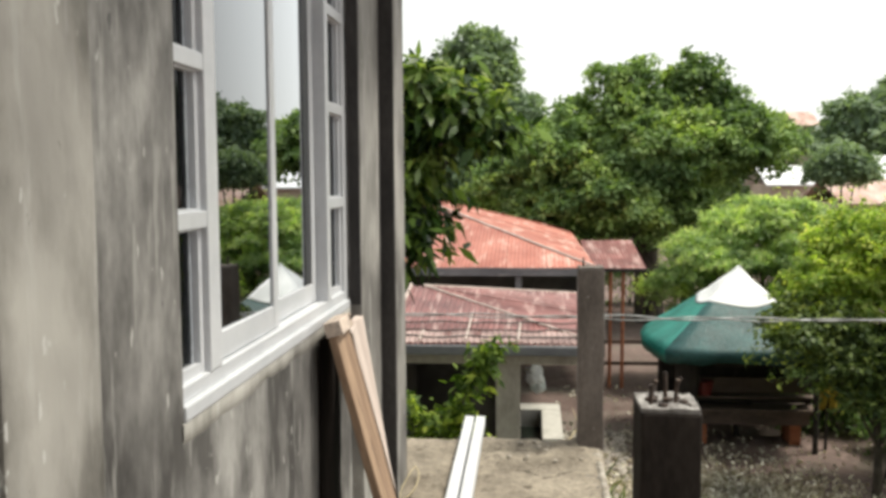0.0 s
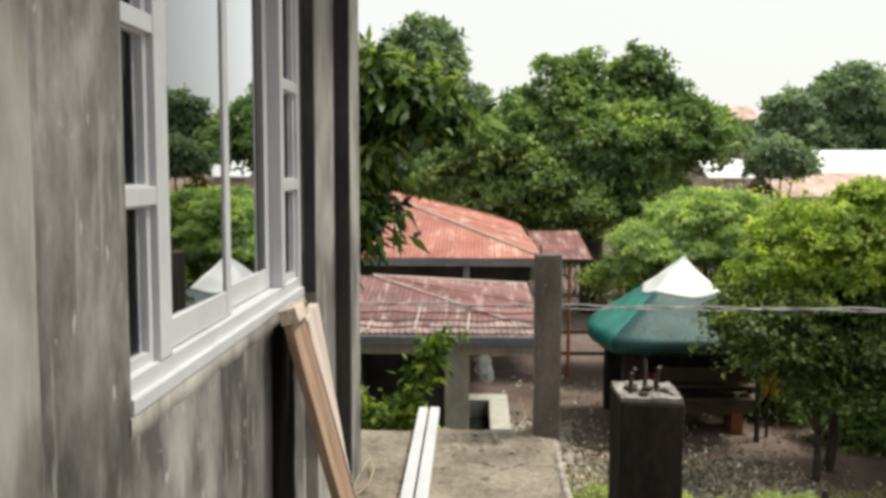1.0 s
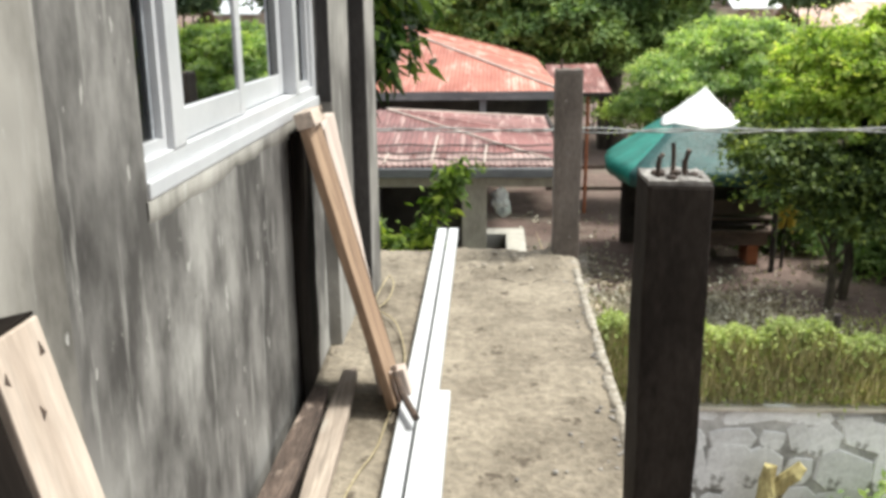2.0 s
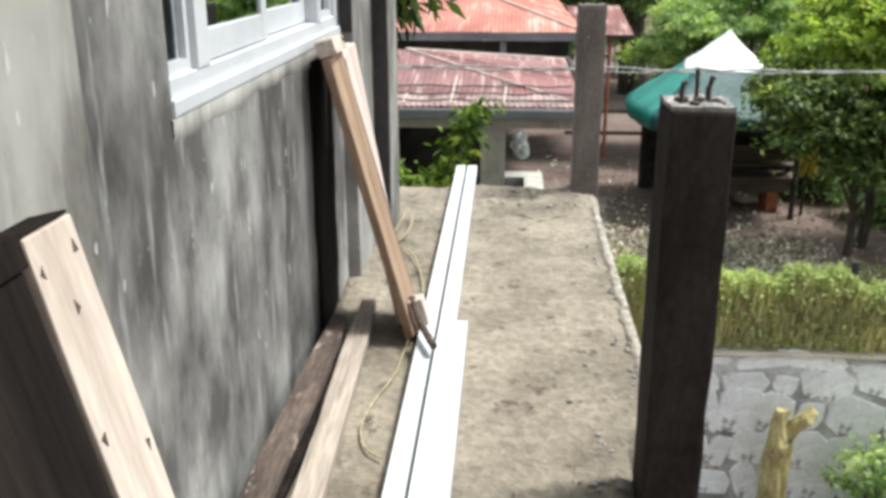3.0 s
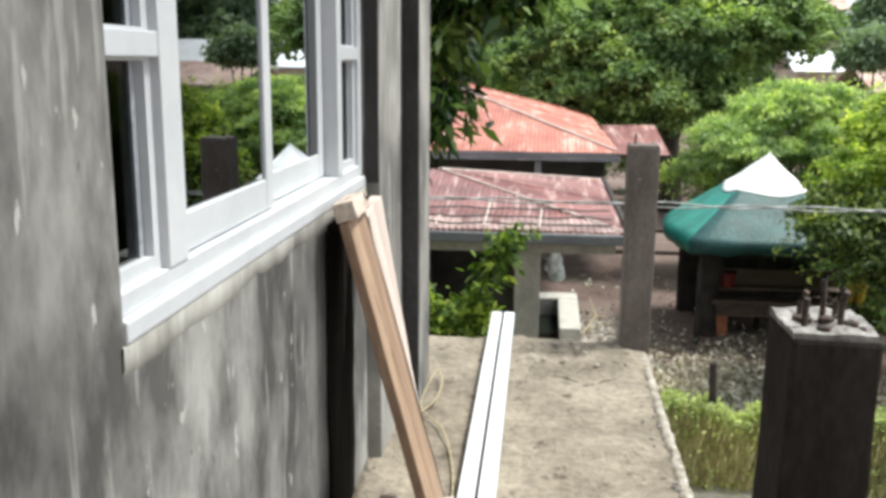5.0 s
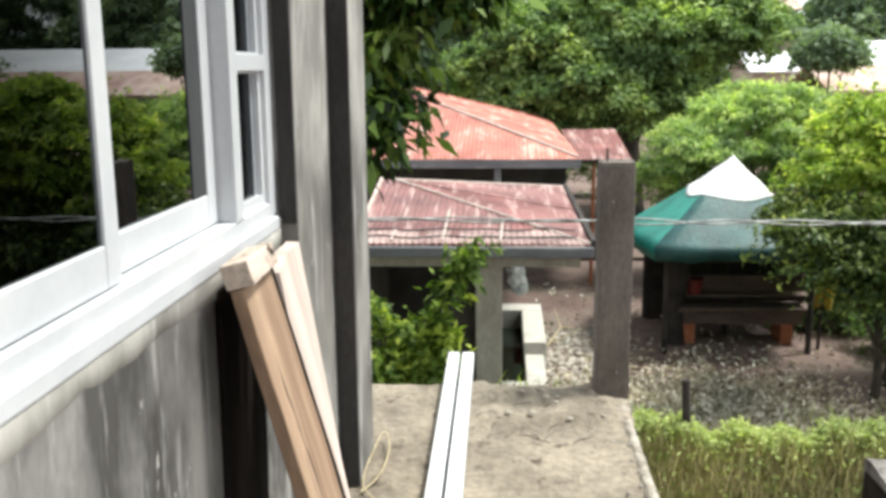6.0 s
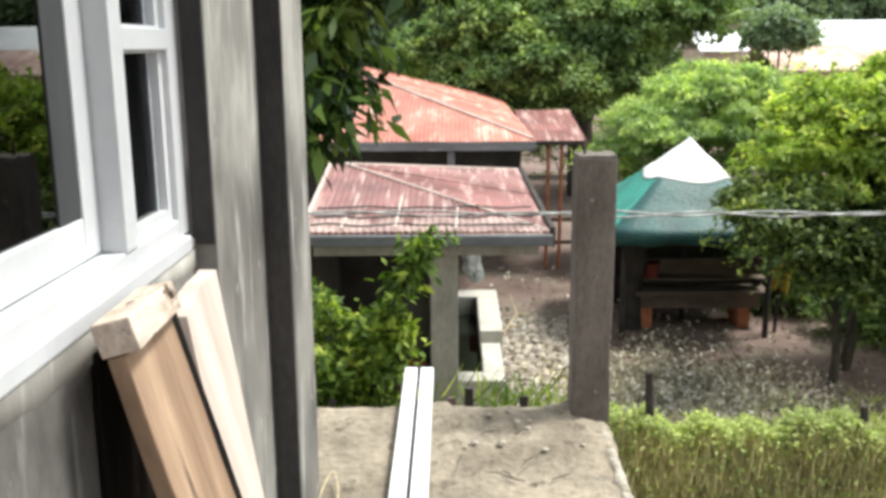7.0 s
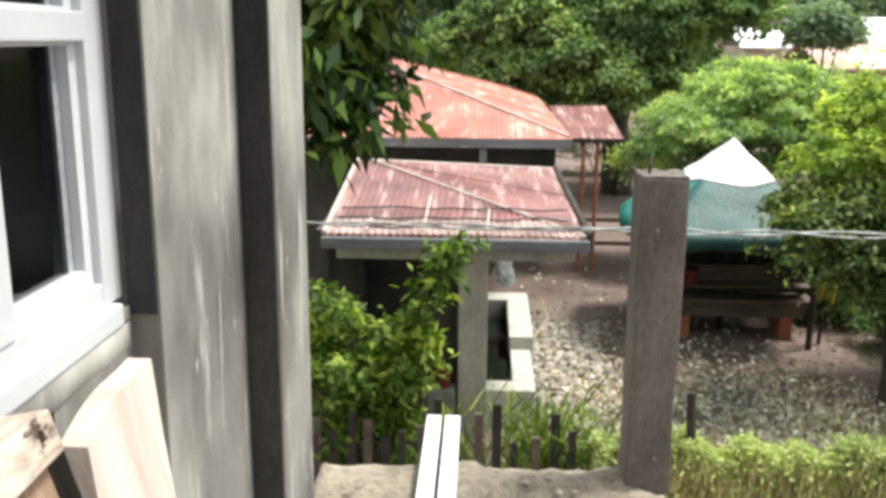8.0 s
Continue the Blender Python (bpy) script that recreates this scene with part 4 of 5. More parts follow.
def slope(parent, origin, along, up, length, run, hl, hr, material, sheet=0.84):
    """A corrugated slope as separate sheets. along: unit way of the eave; up: way from eave to ridge, for the whole run;
    hl, hr: how far the hips reach in from either end of the eave."""
    along, up, origin = Vector(along), Vector(up) * 1.0, Vector(origin)
    nrm = along.cross(up).normalized()
    if nrm.z < 0:
        nrm = -nrm
    count = max(1, round(length / sheet))
    for k in range(count):
        s0, s1 = length * k / count - 0.03, min(length * (k + 1) / count + 0.03, length)
        s0 = max(s0, 0)
        bm = bmesh.new()
        cols = int((s1 - s0) / (PITCH / 4)) + 1
        prev = None
        for i in range(cols + 1):
            s = s0 + (s1 - s0) * i / cols
            lim = 1.0
            if hl:
                lim = min(lim, s / hl)
            if hr:
                lim = min(lim, (length - s) / hr)
            lim = max(lim, 0.002)
            lift = nrm * (0.011 * math.sin(s / PITCH * math.tau) + 0.006 * (k % 2))
            a = bm.verts.new(origin + along * s + lift - up * 0.012)
            b = bm.verts.new(origin + along * s + up * lim + lift)
            if prev:
                bm.faces.new((prev[0], a, b, prev[1]))
            prev = (a, b)
        part("roof_sheet", bm, material, parent, smooth=True)


def low_house():
    h = thing("low_house", (0, 11.7, YARD), "low open shelter with a weathered maroon iron roof", "house")
    z0 = -0.67 - YARD
    C, BACK, AP, LX = 1.15, 5.1, -1.38, -1.58
    rise = 0.43
    slope(h, (LX, 0, z0), (1, 0, 0), (0, BACK / 2, rise), C - LX, 1, 0, C - AP, M_RUST_LOW, 0.8)
    slope(h, (C, 0, z0), (0, 1, 0), (AP - C, 0, rise), BACK, 1, BACK / 2, BACK / 2, M_RUST_LOW, 0.8)
    slope(h, (LX, BACK, z0), (1, 0, 0), (0, -BACK / 2, rise), C - LX, 1, 0, C - AP, M_RUST_LOW, 0.8)
    slope(h, (LX, 0, z0 + 0.014), (1, 0, 0), (0, 0.42, 0.42 * rise / (BACK / 2)), C - LX, 1, 0, 0.42, M_LAP, 0.9)
    part("hip_cap", tube([(C, 0, z0 + 0.012), (AP, BACK / 2, z0 + rise + 0.012)], 0.02, 6), M_FLASH, h, "pale hip capping")
    part("hip_cap", tube([(C, BACK, z0 + 0.012), (AP, BACK / 2, z0 + rise + 0.012)], 0.02, 6), M_FLASH, h, "pale hip capping")
    part("edge_flashing", tube([(LX, -0.02, z0 + 0.02), (LX, BACK / 2, z0 + rise + 0.02)], 0.028, 6), M_FLASH, h, "pale edge flashing")
    for sx, y0, y1 in ((-0.55, 0.06, 1.15), (0.12, 0.06, 0.72), (-1.15, 0.05, 0.4)):
        tilt = rise / (BACK / 2)
        part("patch_strip", tube([(sx, y0, z0 + y0 * tilt + 0.028), (sx + 0.02, y1, z0 + y1 * tilt + 0.028)], 0.017, 4), M_FLASH, h, "pale patch strip")
    part("gutter", boxes((LX - 0.02, C + 0.03, -0.09, -0.02, z0 - 0.14, z0 - 0.015), bevel=0.02), M_FASCIA, h, "grey gutter board")
    part("edge_board", boxes((C + 0.0, C + 0.06, -0.02, BACK, z0 - 0.16, z0 + 0.06), bevel=0.01), M_BENCH_D, h, "dark edge board")
    part("front_beam", boxes((LX + 0.1, C - 0.1, 0.18, 0.34, z0 - 0.30, z0 - 0.15)), M_PIER, h)
    # Dark walls carry the shelter's dark interior in their colour.
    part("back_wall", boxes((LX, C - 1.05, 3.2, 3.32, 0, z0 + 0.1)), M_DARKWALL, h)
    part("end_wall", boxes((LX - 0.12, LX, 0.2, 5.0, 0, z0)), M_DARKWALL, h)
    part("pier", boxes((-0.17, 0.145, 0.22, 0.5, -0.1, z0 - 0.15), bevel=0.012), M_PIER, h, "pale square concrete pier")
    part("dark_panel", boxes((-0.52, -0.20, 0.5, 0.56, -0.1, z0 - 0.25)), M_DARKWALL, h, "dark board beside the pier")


low_house()


def main_house():
    h = thing("red_roof_house", (0, 17.2, YARD), "old house with a faded red iron hip roof", "house")
    z0 = -0.22 - YARD
    C, BACK, AP, LX = 1.42, 11.8, -2.9, -10.0
    rise = 1.27
    slope(h, (LX, 0, z0), (1, 0, 0), (0, BACK / 2, rise), C - LX, 1, 0, C - AP, M_RUST)
    slope(h, (C, 0, z0), (0, 1, 0), (AP - C, 0, rise), BACK, 1, BACK / 2, BACK / 2, M_RUST)
    slope(h, (LX, BACK, z0), (1, 0, 0), (0, -BACK / 2, rise), C - LX, 1, 0, C - AP, M_RUST)
    for yy in (0, BACK):
        part("hip_cap", tube([(C, yy, z0 + 0.02), (AP, BACK / 2, z0 + rise + 0.02)], 0.028, 6), M_FLASH if yy == 0 else M_RUST, h)
    part("ridge_cap", tube([(LX, BACK / 2, z0 + rise + 0.02), (AP, BACK / 2, z0 + rise + 0.02)], 0.06, 6), M_RUST, h)
    part("fascia", boxes((LX, C + 0.04, -0.08, -0.02, z0 - 0.17, z0 - 0.02), bevel=0.008), M_FASCIA, h, "grey fascia board")
    part("fascia", boxes((C + 0.0, C + 0.05, -0.02, BACK, z0 - 0.16, z0 - 0.02), bevel=0.008), M_FASCIA, h, "grey fascia board")
    # Dark wall and added sheets put the shade under the eave into colour.
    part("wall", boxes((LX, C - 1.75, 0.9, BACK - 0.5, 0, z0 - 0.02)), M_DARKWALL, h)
    part("eave_shade", boxes((C - 1.745, C - 0.14, 0.9, 1.0, z0 - 0.95, z0 - 0.02)), M_DARKWALL, h, "dark sheet added for the shade under the eave")
    part("eave_shade", boxes((C - 0.24, C - 0.14, 1.005, BACK - 0.5, z0 - 0.95, z0 - 0.02)), M_DARKWALL, h, "dark sheet added for the shade under the eave")
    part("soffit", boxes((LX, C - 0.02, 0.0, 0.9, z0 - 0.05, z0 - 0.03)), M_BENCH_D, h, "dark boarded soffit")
    part("bracket", boxes((-0.02, 0.10, 0.0, 0.34, z0 - 0.42, z0 - 0.17), bevel=0.01), M_FASCIA, h, "grey eave bracket")


main_house()


def small_shelter():
    h = thing("lean_to_shelter", (1.55, 21.0, YARD), "small red-roofed lean-to on two brown posts", "shelter")
    z0 = -0.62 - YARD
    slope(h, (0, 0, z0), (1, 0, 0), (0, 3.2, 0.42), 1.3, 1, 0, 0, M_RUST_LOW, 0.65)
    part("fascia", boxes((-0.02, 1.32, -0.05, -0.02, z0 - 0.08, z0)), M_BENCH_D, h)
    part("edge_flashing", boxes((-0.12, 0.02, 0.1, 3.0, z0 + 0.1, z0 + 0.28)), M_FLASH, h, "pale flashing against the house roof")
    for x in (0.50, 0.78):
        part("post", tube([(x, 0.1, -0.1), (x + 0.02, 0.1, z0)], 0.04, 7), M_BRICK, h, "rusty brown post")
    part("rail", boxes((-0.1, 1.9, 0.3, 0.36, 1.0, 1.08)), M_BENCH, h)
    part("rail", boxes((-0.1, 1.9, 0.3, 0.36, 0.5, 0.58)), M_BENCH, h)


small_shelter()


# ---- basin beside the pier ----
def basin():
    t = thing("concrete_basin", (0.0, 13.1, YARD), "pale cement basin with dark water inside", "basin")
    zl, zh = 0.42, 0.66
    part("near_rim", boxes((-0.1, 0.76, 0, 0.34, -0.05, zl + 0.06), bevel=0.015), M_RIM, t)
    part("side_rim", boxes((0.48, 0.76, 0.345, 1.55, -0.05, zl + 0.06), bevel=0.015), M_RIM, t)
    part("high_rim", boxes((0.46, 0.80, 1.555, 3.4, -0.05, zh), bevel=0.015), M_RIM, t)
    part("far_rim", boxes((-0.1, 0.80, 3.405, 3.85, -0.05, zh), bevel=0.015), M_RIM, t)
    part("water", boxes((-0.1, 0.47, 0.33, 3.4, -0.05, 0.34)), M_POOL, t, "dark still water")


basin()


def red_pot():
    b = thing("concrete_block", (-0.50, 11.82, YARD), "grey concrete block standing under the shelter", "block")
    part("block", boxes((0, 0.3, 0, 0.25, -0.03, 0.97), bevel=0.012), M_BLOCK, b)
    t = thing("red_pot", (-0.346, 11.94, YARD + 0.97), "small red plastic pot standing on a block", "pot")
    bm = bmesh.new()
    bmesh.ops.create_cone(bm, cap_ends=True, segments=16, radius1=0.075, radius2=0.11, depth=0.16, matrix=Matrix.Translation((0, 0, 0.08)))
    body = part("body", bm, M_RED, t)
    part("rim", tube([(0.112 * math.cos(a), 0.112 * math.sin(a), 0.16) for a in [i / 16 * math.tau for i in range(17)]], 0.008, 5), M_RED, body)


red_pot()


def scraps():
    """A crumpled plastic bag on the ground behind the pier."""
    t = thing("plastic_bag", (0.35, 14.0, -1.92), "crumpled pale plastic bag hanging from the shelter roof", "bag")
    for name, r, c, sd, mat in (("bag", 0.145, (-0.02, 0, 0.36), 3.0, M_TARP_W), ("torn_end", 0.10, (0.03, 0.02, 0.19), 8.0, M_PLASTIC)):
        bm = bmesh.new()
        bmesh.ops.create_icosphere(bm, subdivisions=4, radius=r)
        for v in bm.verts:
            v.co *= 1 + 0.5 * noise.noise(v.co * 11 + Vector((sd, 0, 0))) + 0.16 * noise.noise(v.co * 34)
            v.co += Vector(c)
        part(name, bm, mat, t)
    part("tie", tube([(-0.02, 0, 0.48), (0.0, 0.0, 0.9), (0.0, 0.02, 1.34)], 0.006, 5), M_PLASTIC, t, "knotted plastic tie")
    b = thing("dry_branch", (0.9, 16.4, YARD), "bare dry branch lying in the stones", "branch")
    part("stem", tube([(0, 0, 0.06), (0.25, 0.4, 0.28), (0.5, 0.7, 0.18)], [0.02, 0.014, 0.006], 6), M_STRING, b)
    part("stem", tube([(0.25, 0.4, 0.28), (0.15, 0.9, 0.5)], [0.012, 0.005], 6), M_STRING, b)
    part("stem", tube([(0.1, 0.1, 0.1), (0.6, 0.2, 0.3)], [0.012, 0.005], 6), M_STRING, b)


scraps()


# ---- canopy and bench ----
def canopy():
    t = thing("tarpaulin_canopy", (4.085, 17.4, YARD), "sagging green tarpaulin canopy with a white sheet over its peak", "canopy")
    peak = -0.22 - YARD
    H = 1.55

    def sheet(s0, s1, mat, name, lift, skirt, label, reach=None):
        bm = bmesh.new()
        n, m = 48, 12
        rows = []
        for j in range(m + 1):
            s = s0 + (s1 - s0) * j / m
            row = []
            for i in range(n):
                a = i / n * math.tau + math.pi / 4
                sq = 1 / max(abs(math.cos(a)), abs(math.sin(a)))
                r = H * s * (0.55 * sq + 0.45 * 1.1)
                z = peak + lift - 1.32 * s ** 0.92 - 0.10 * math.sin(math.pi * min(s, 1)) * abs(math.sin(2 * (a - math.pi / 4)))
                z += 0.035 * noise.noise(Vector((math.cos(a) * 3 * s, math.sin(a) * 3 * s, 5 * s)))
                x = r * math.cos(a) * (1.08 if math.cos(a) < 0 else 0.92)
                row.append(bm.verts.new((x, r * math.sin(a), z)))
            rows.append(row)
        if skirt:
            row = []
            for i, v in enumerate(rows[-1]):
                row.append(bm.verts.new((v.co.x * 0.985, v.co.y * 0.985, v.co.z - skirt - 0.08 * noise.noise(v.co * 2.2))))
            rows.append(row)
        for a, b in zip(rows, rows[1:]):
            for i in range(n):
                if reach is None or reach[0] <= i < reach[1]:
                    bm.faces.new((a[i], a[(i + 1) % n], b[(i + 1) % n], b[i]))
        bmesh.ops.delete(bm, geom=[v for v in bm.verts if not v.link_faces], context="VERTS")
        ob = part(name, bm, mat, t, label, True)
        sol = ob.modifiers.new("thickness", "SOLIDIFY")
        sol.thickness = 0.006

    sheet(0.0, 1.0, M_TARP, "green_sheet", 0.0, 0.20, "sagging green tarpaulin")
    # Overlay that darkens the front side of the canopy by colour.
    sheet(0.40, 1.01, M_TARP_SHADE, "front_sheet", 0.012, 0.19, "darker sheet for the shaded front of the tarpaulin", (24, 41))
    sheet(0.0, 0.43, M_TARP_W, "white_sheet", 0.02, 0, "white sheet over the peak")
    for x, y in ((-1.25, -1.1), (1.1, -1.1), (-1.25, 1.1), (1.1, 1.1)):
        part("pole", tube([(x, y, -0.1), (x, y, peak - 1.35)], 0.05, 7), M_BENCH_D, t, "dark timber pole")
    part("trunk_post", tube([(-0.98, -0.55, -0.1), (-1.0, -0.5, 0.6), (-0.92, -0.52, 1.2), (-0.95, -0.5, peak - 1.25)], [0.2, 0.16, 0.17, 0.15], 9), M_BENCH_D, t, "thick blackened trunk post")
    # Beam added to fill the black band under the hem.
    part("cross_beam", boxes((-1.3, 1.2, -0.62, -0.5, peak - 1.75, peak - 1.5), bevel=0.02), M_BENCH_D, t, "dark beam added for the black band below the sheet")
    part("centre_pole", tube([(0, 0, -0.1), (0, 0, peak - 0.02)], 0.05, 7), M_BENCH_D, t)


canopy()


def bench():
    t = thing("yard_bench", (3.20, 17.10, YARD), "weathered timber bench on orange block legs", "bench")
    part("back_rail", boxes((0.0, 2.15, 0.0, 0.06, 0.88, 1.16), bevel=0.01), M_BENCH, t)
    part("back_lower_rail", boxes((0.0, 2.15, 0.01, 0.07, 0.70, 0.82), bevel=0.01), M_BENCH_D, t)
    part("seat", boxes((-0.1, 2.2, -0.35, 0.5, 0.58, 0.66), bevel=0.012), M_BENCH, t)
    part("apron", boxes((0.0, 2.05, -0.28, -0.22, 0.36, 0.575), bevel=0.008), M_BENCH, t)
    for x in (0.05, 1.70):
        part("leg", boxes((x, x + 0.2, -0.26, 0.3, -0.06, 0.37), bevel=0.012), M_BRICK, t, "orange brick block leg")
    for x in (0.02, 1.05, 2.08):
        part("back_post", boxes((x, x + 0.07, 0.072, 0.14, 0.66, 1.2)), M_BENCH_D, t)
    part("shelf", boxes((0.0, 2.15, -0.28, 0.0, 0.84, 0.875), bevel=0.006), M_BENCH, t)
    # Backdrop added to darken the space under the canopy.
    part("dark_backing", boxes((-0.35, 2.9, 1.3, 1.36, 0, 1.55)), M_BENCH_D, t, "dark backdrop added behind the seat")
    c = thing("red_bucket", (3.42, 16.95, YARD + 0.875), "small red plastic bucket on the bench", "bucket")
    bm = bmesh.new()
    bmesh.ops.create_cone(bm, cap_ends=True, segments=18, radius1=0.115, radius2=0.155, depth=0.25, matrix=Matrix.Translation((0, 0, 0.125)))
    bucket = part("body", bm, M_RED, c, smooth=False)
    part("handle", tube([(0.155 * math.cos(a), 0.02, 0.24 - 0.08 * math.sin(a)) for a in [i / 10 * math.pi for i in range(11)]], 0.006, 5), M_WIRE_D, bucket, "thin wire handle")
    part("rim", tube([(0.158 * math.cos(a), 0.158 * math.sin(a), 0.25) for a in [i / 18 * math.tau for i in range(19)]], 0.012, 5), M_RED, c)
    y = thing("yellow_cloth", (5.45, 16.6, YARD), "yellow cloth hung over a stake", "cloth")
    part("stake", tube([(0, 0, -0.1), (0.02, 0, 1.2)], 0.03, 6), M_BENCH_D, y)
    bm = bmesh.new()
    bmesh.ops.create_grid(bm, x_segments=14, y_segments=10, size=0.5)
    for v in bm.verts:
        u, w = v.co.x, v.co.y
        v.co = Vector((0.02 + 0.34 * u + 0.05 * w, 0.05 * math.sin(u * 14) - 0.04, 1.02 + 0.42 * w - 0.35 * abs(u)))
    ob = part("cloth", bm, M_YELLOW, y, smooth=True)
    ob.modifiers.new("thickness", "SOLIDIFY").thickness = 0.008


bench()


# ---- fence, hedge and stone wall ----
def stone_wall():
    w = thing("retaining_wall", (1.1, FENCE_Y, LOW), "rubble stone retaining wall with a pale cement cap", "wall", kind="structure")
    H = -3.19 - LOW
    part("mortar_core", boxes((-3.5, 9.0, 0.0, 0.2, -0.1, H - 0.05)), M_MORTAR, w)
    part("cap", boxes((-3.52, 9.02, -0.07, 0.24, H - 0.05, H), bevel=0.012), M_CAP, w, "pale cement cap")
    rng = random.Random(5)
    z = 0.02
    while z < H - 0.12:
        h = rng.uniform(0.36, 0.6)
        h = min(h, H - 0.06 - z)
        x = -0.5 + rng.uniform(-0.2, 0)
        while x < 5.5:
            wd = rng.uniform(0.22, 0.8)
            n = rng.randint(7, 9)
            bm = bmesh.new()
            front, rear = [], []
            for k in range(n):
                a = k / n * math.tau
                rr = 0.5 * (0.80 + 0.34 * rng.random())
                px = wd * rr * math.copysign(abs(math.cos(a)) ** 0.55, math.cos(a))
                pz = h * rr * math.copysign(abs(math.sin(a)) ** 0.55, math.sin(a))
                front.append(bm.verts.new((px * 0.9, -0.010 - 0.012 * rng.random(), pz * 0.9)))
                rear.append(bm.verts.new((px, 0.02, pz)))
            bm.faces.new(front[::-1])
            for k in range(n):
                bm.faces.new((front[k], front[(k + 1) % n], rear[(k + 1) % n], rear[k]))
            bmesh.ops.recalc_face_normals(bm, faces=bm.faces)
            ob = part("stone", bm, M_RUBBLE, w)
            ob.location = (x + wd / 2, -0.005, z + h / 2 + rng.uniform(-0.05, 0.05))
            ob.rotation_euler = (0, rng.uniform(-0.3, 0.3), 0)
            sc = rng.choice((0.75, 0.95, 1.08, 1.2))
            ob.scale = (sc, 1, sc)
            x += wd * 0.9
        z += h * 0.9


stone_wall()


def fence():
    f = thing("wire_fence", (0, FENCE_Y + 0.1, -3.19), "old fence of stakes and wire grown over by vines", "fence")
    for x, h in ((2.0, 1.42), (4.1, 1.07), (6.9, 1.0), (1.22, 0.7)):
        part("post", tube([(x, 0, -0.02), (x + 0.02, 0.01, h * 0.6), (x - 0.01, 0, h)], [0.05, 0.048, 0.04], 7), M_BENCH_D, f, "dark weathered post")
    for z in (0.35, 0.75):
        part("wire", tube([(1.2, 0, z), (3.2, 0.02, z - 0.02), (6.9, 0, z)], 0.006, 5), M_RUST_BAR, f)
    rng = random.Random(8)
    for k in range(15):
        x = -1.5 + 0.17 * k + rng.uniform(-0.03, 0.03)
        part("picket", boxes((x, x + rng.uniform(0.06, 0.10), -0.02, 0.02, 0.0, rng.uniform(0.85, 1.3))), M_BENCH_D if k % 3 else M_BENCH, f)


fence()


def vines():
    rng = np.random.default_rng(21)
    def crest(x):
        return 0.86 + 0.07 * np.sin(x * 2.3) + 0.07 * np.sin(x * 5.1 + 1) + 0.05 * np.sin(x * 13.0) + 0.28 * np.exp(-((x - 1.85) / 0.35) ** 2)

    n = 46000
    x = rng.uniform(1.15, 9.0, n)
    z = -3.19 + crest(x) * (1 - 0.95 * rng.uniform(0.0, 1.0, n) ** 1.7)
    y = FENCE_Y + 0.13 + rng.normal(0, 0.09, n)
    me = leaf_mesh("vine_hedge", np.c_[x, y, z], np.tile((0, -0.5, 0.4), (n, 1)), 0.06, 0.034, rng, 0.5, 0.7)
    me.materials.append(L_VINE)
    tagged(new("vine_hedge", me), "yellow-green vines covering the yard fence", "hedge", kind="stuff")
    n = 26000
    x = rng.uniform(1.15, 9.0, n)
    z = -3.18 + (crest(x) - 0.22) * rng.uniform(0, 1, n)
    me = blades("dry_stems", np.c_[x, FENCE_Y + 0.05 + rng.normal(0, 0.05, n), z], 0.24, 0.014, rng, 0.2)
    me.materials.append(L_DRY)
    tagged(new("dry_stems", me), "dry brown stems hanging in the hedge", "stems", kind="stuff")
    n = 2600
    x = np.concatenate([rng.normal(0.75, 0.28, n * 3 // 5), rng.uniform(-1.4, 1.3, n - n * 3 // 5)])
    me = blades("fence_weeds", np.c_[x, FENCE_Y + 0.35 + rng.normal(0, 0.15, n), -3.40 + np.abs(rng.normal(0.45, 0.42, n)).clip(0, 1.25)], 0.26, 0.026, rng, 0.6)
    me.materials.append(L_BUSH)
    tagged(new("fence_weeds", me), "tall green weeds along the picket fence", "weeds", kind="stuff")
    n = 4000
    me = blades("yard_grass", np.c_[rng.normal(6.0, 0.9, n), rng.normal(12.0, 0.7, n), np.full(n, YARD) + rng.uniform(0, 0.08, n)], 0.13, 0.022, rng, 0.7)
    me.materials.append(L_VINE)
    tagged(new("yard_grass", me), "grass tufts at the edge of the yard", "grass", kind="stuff")


vines()


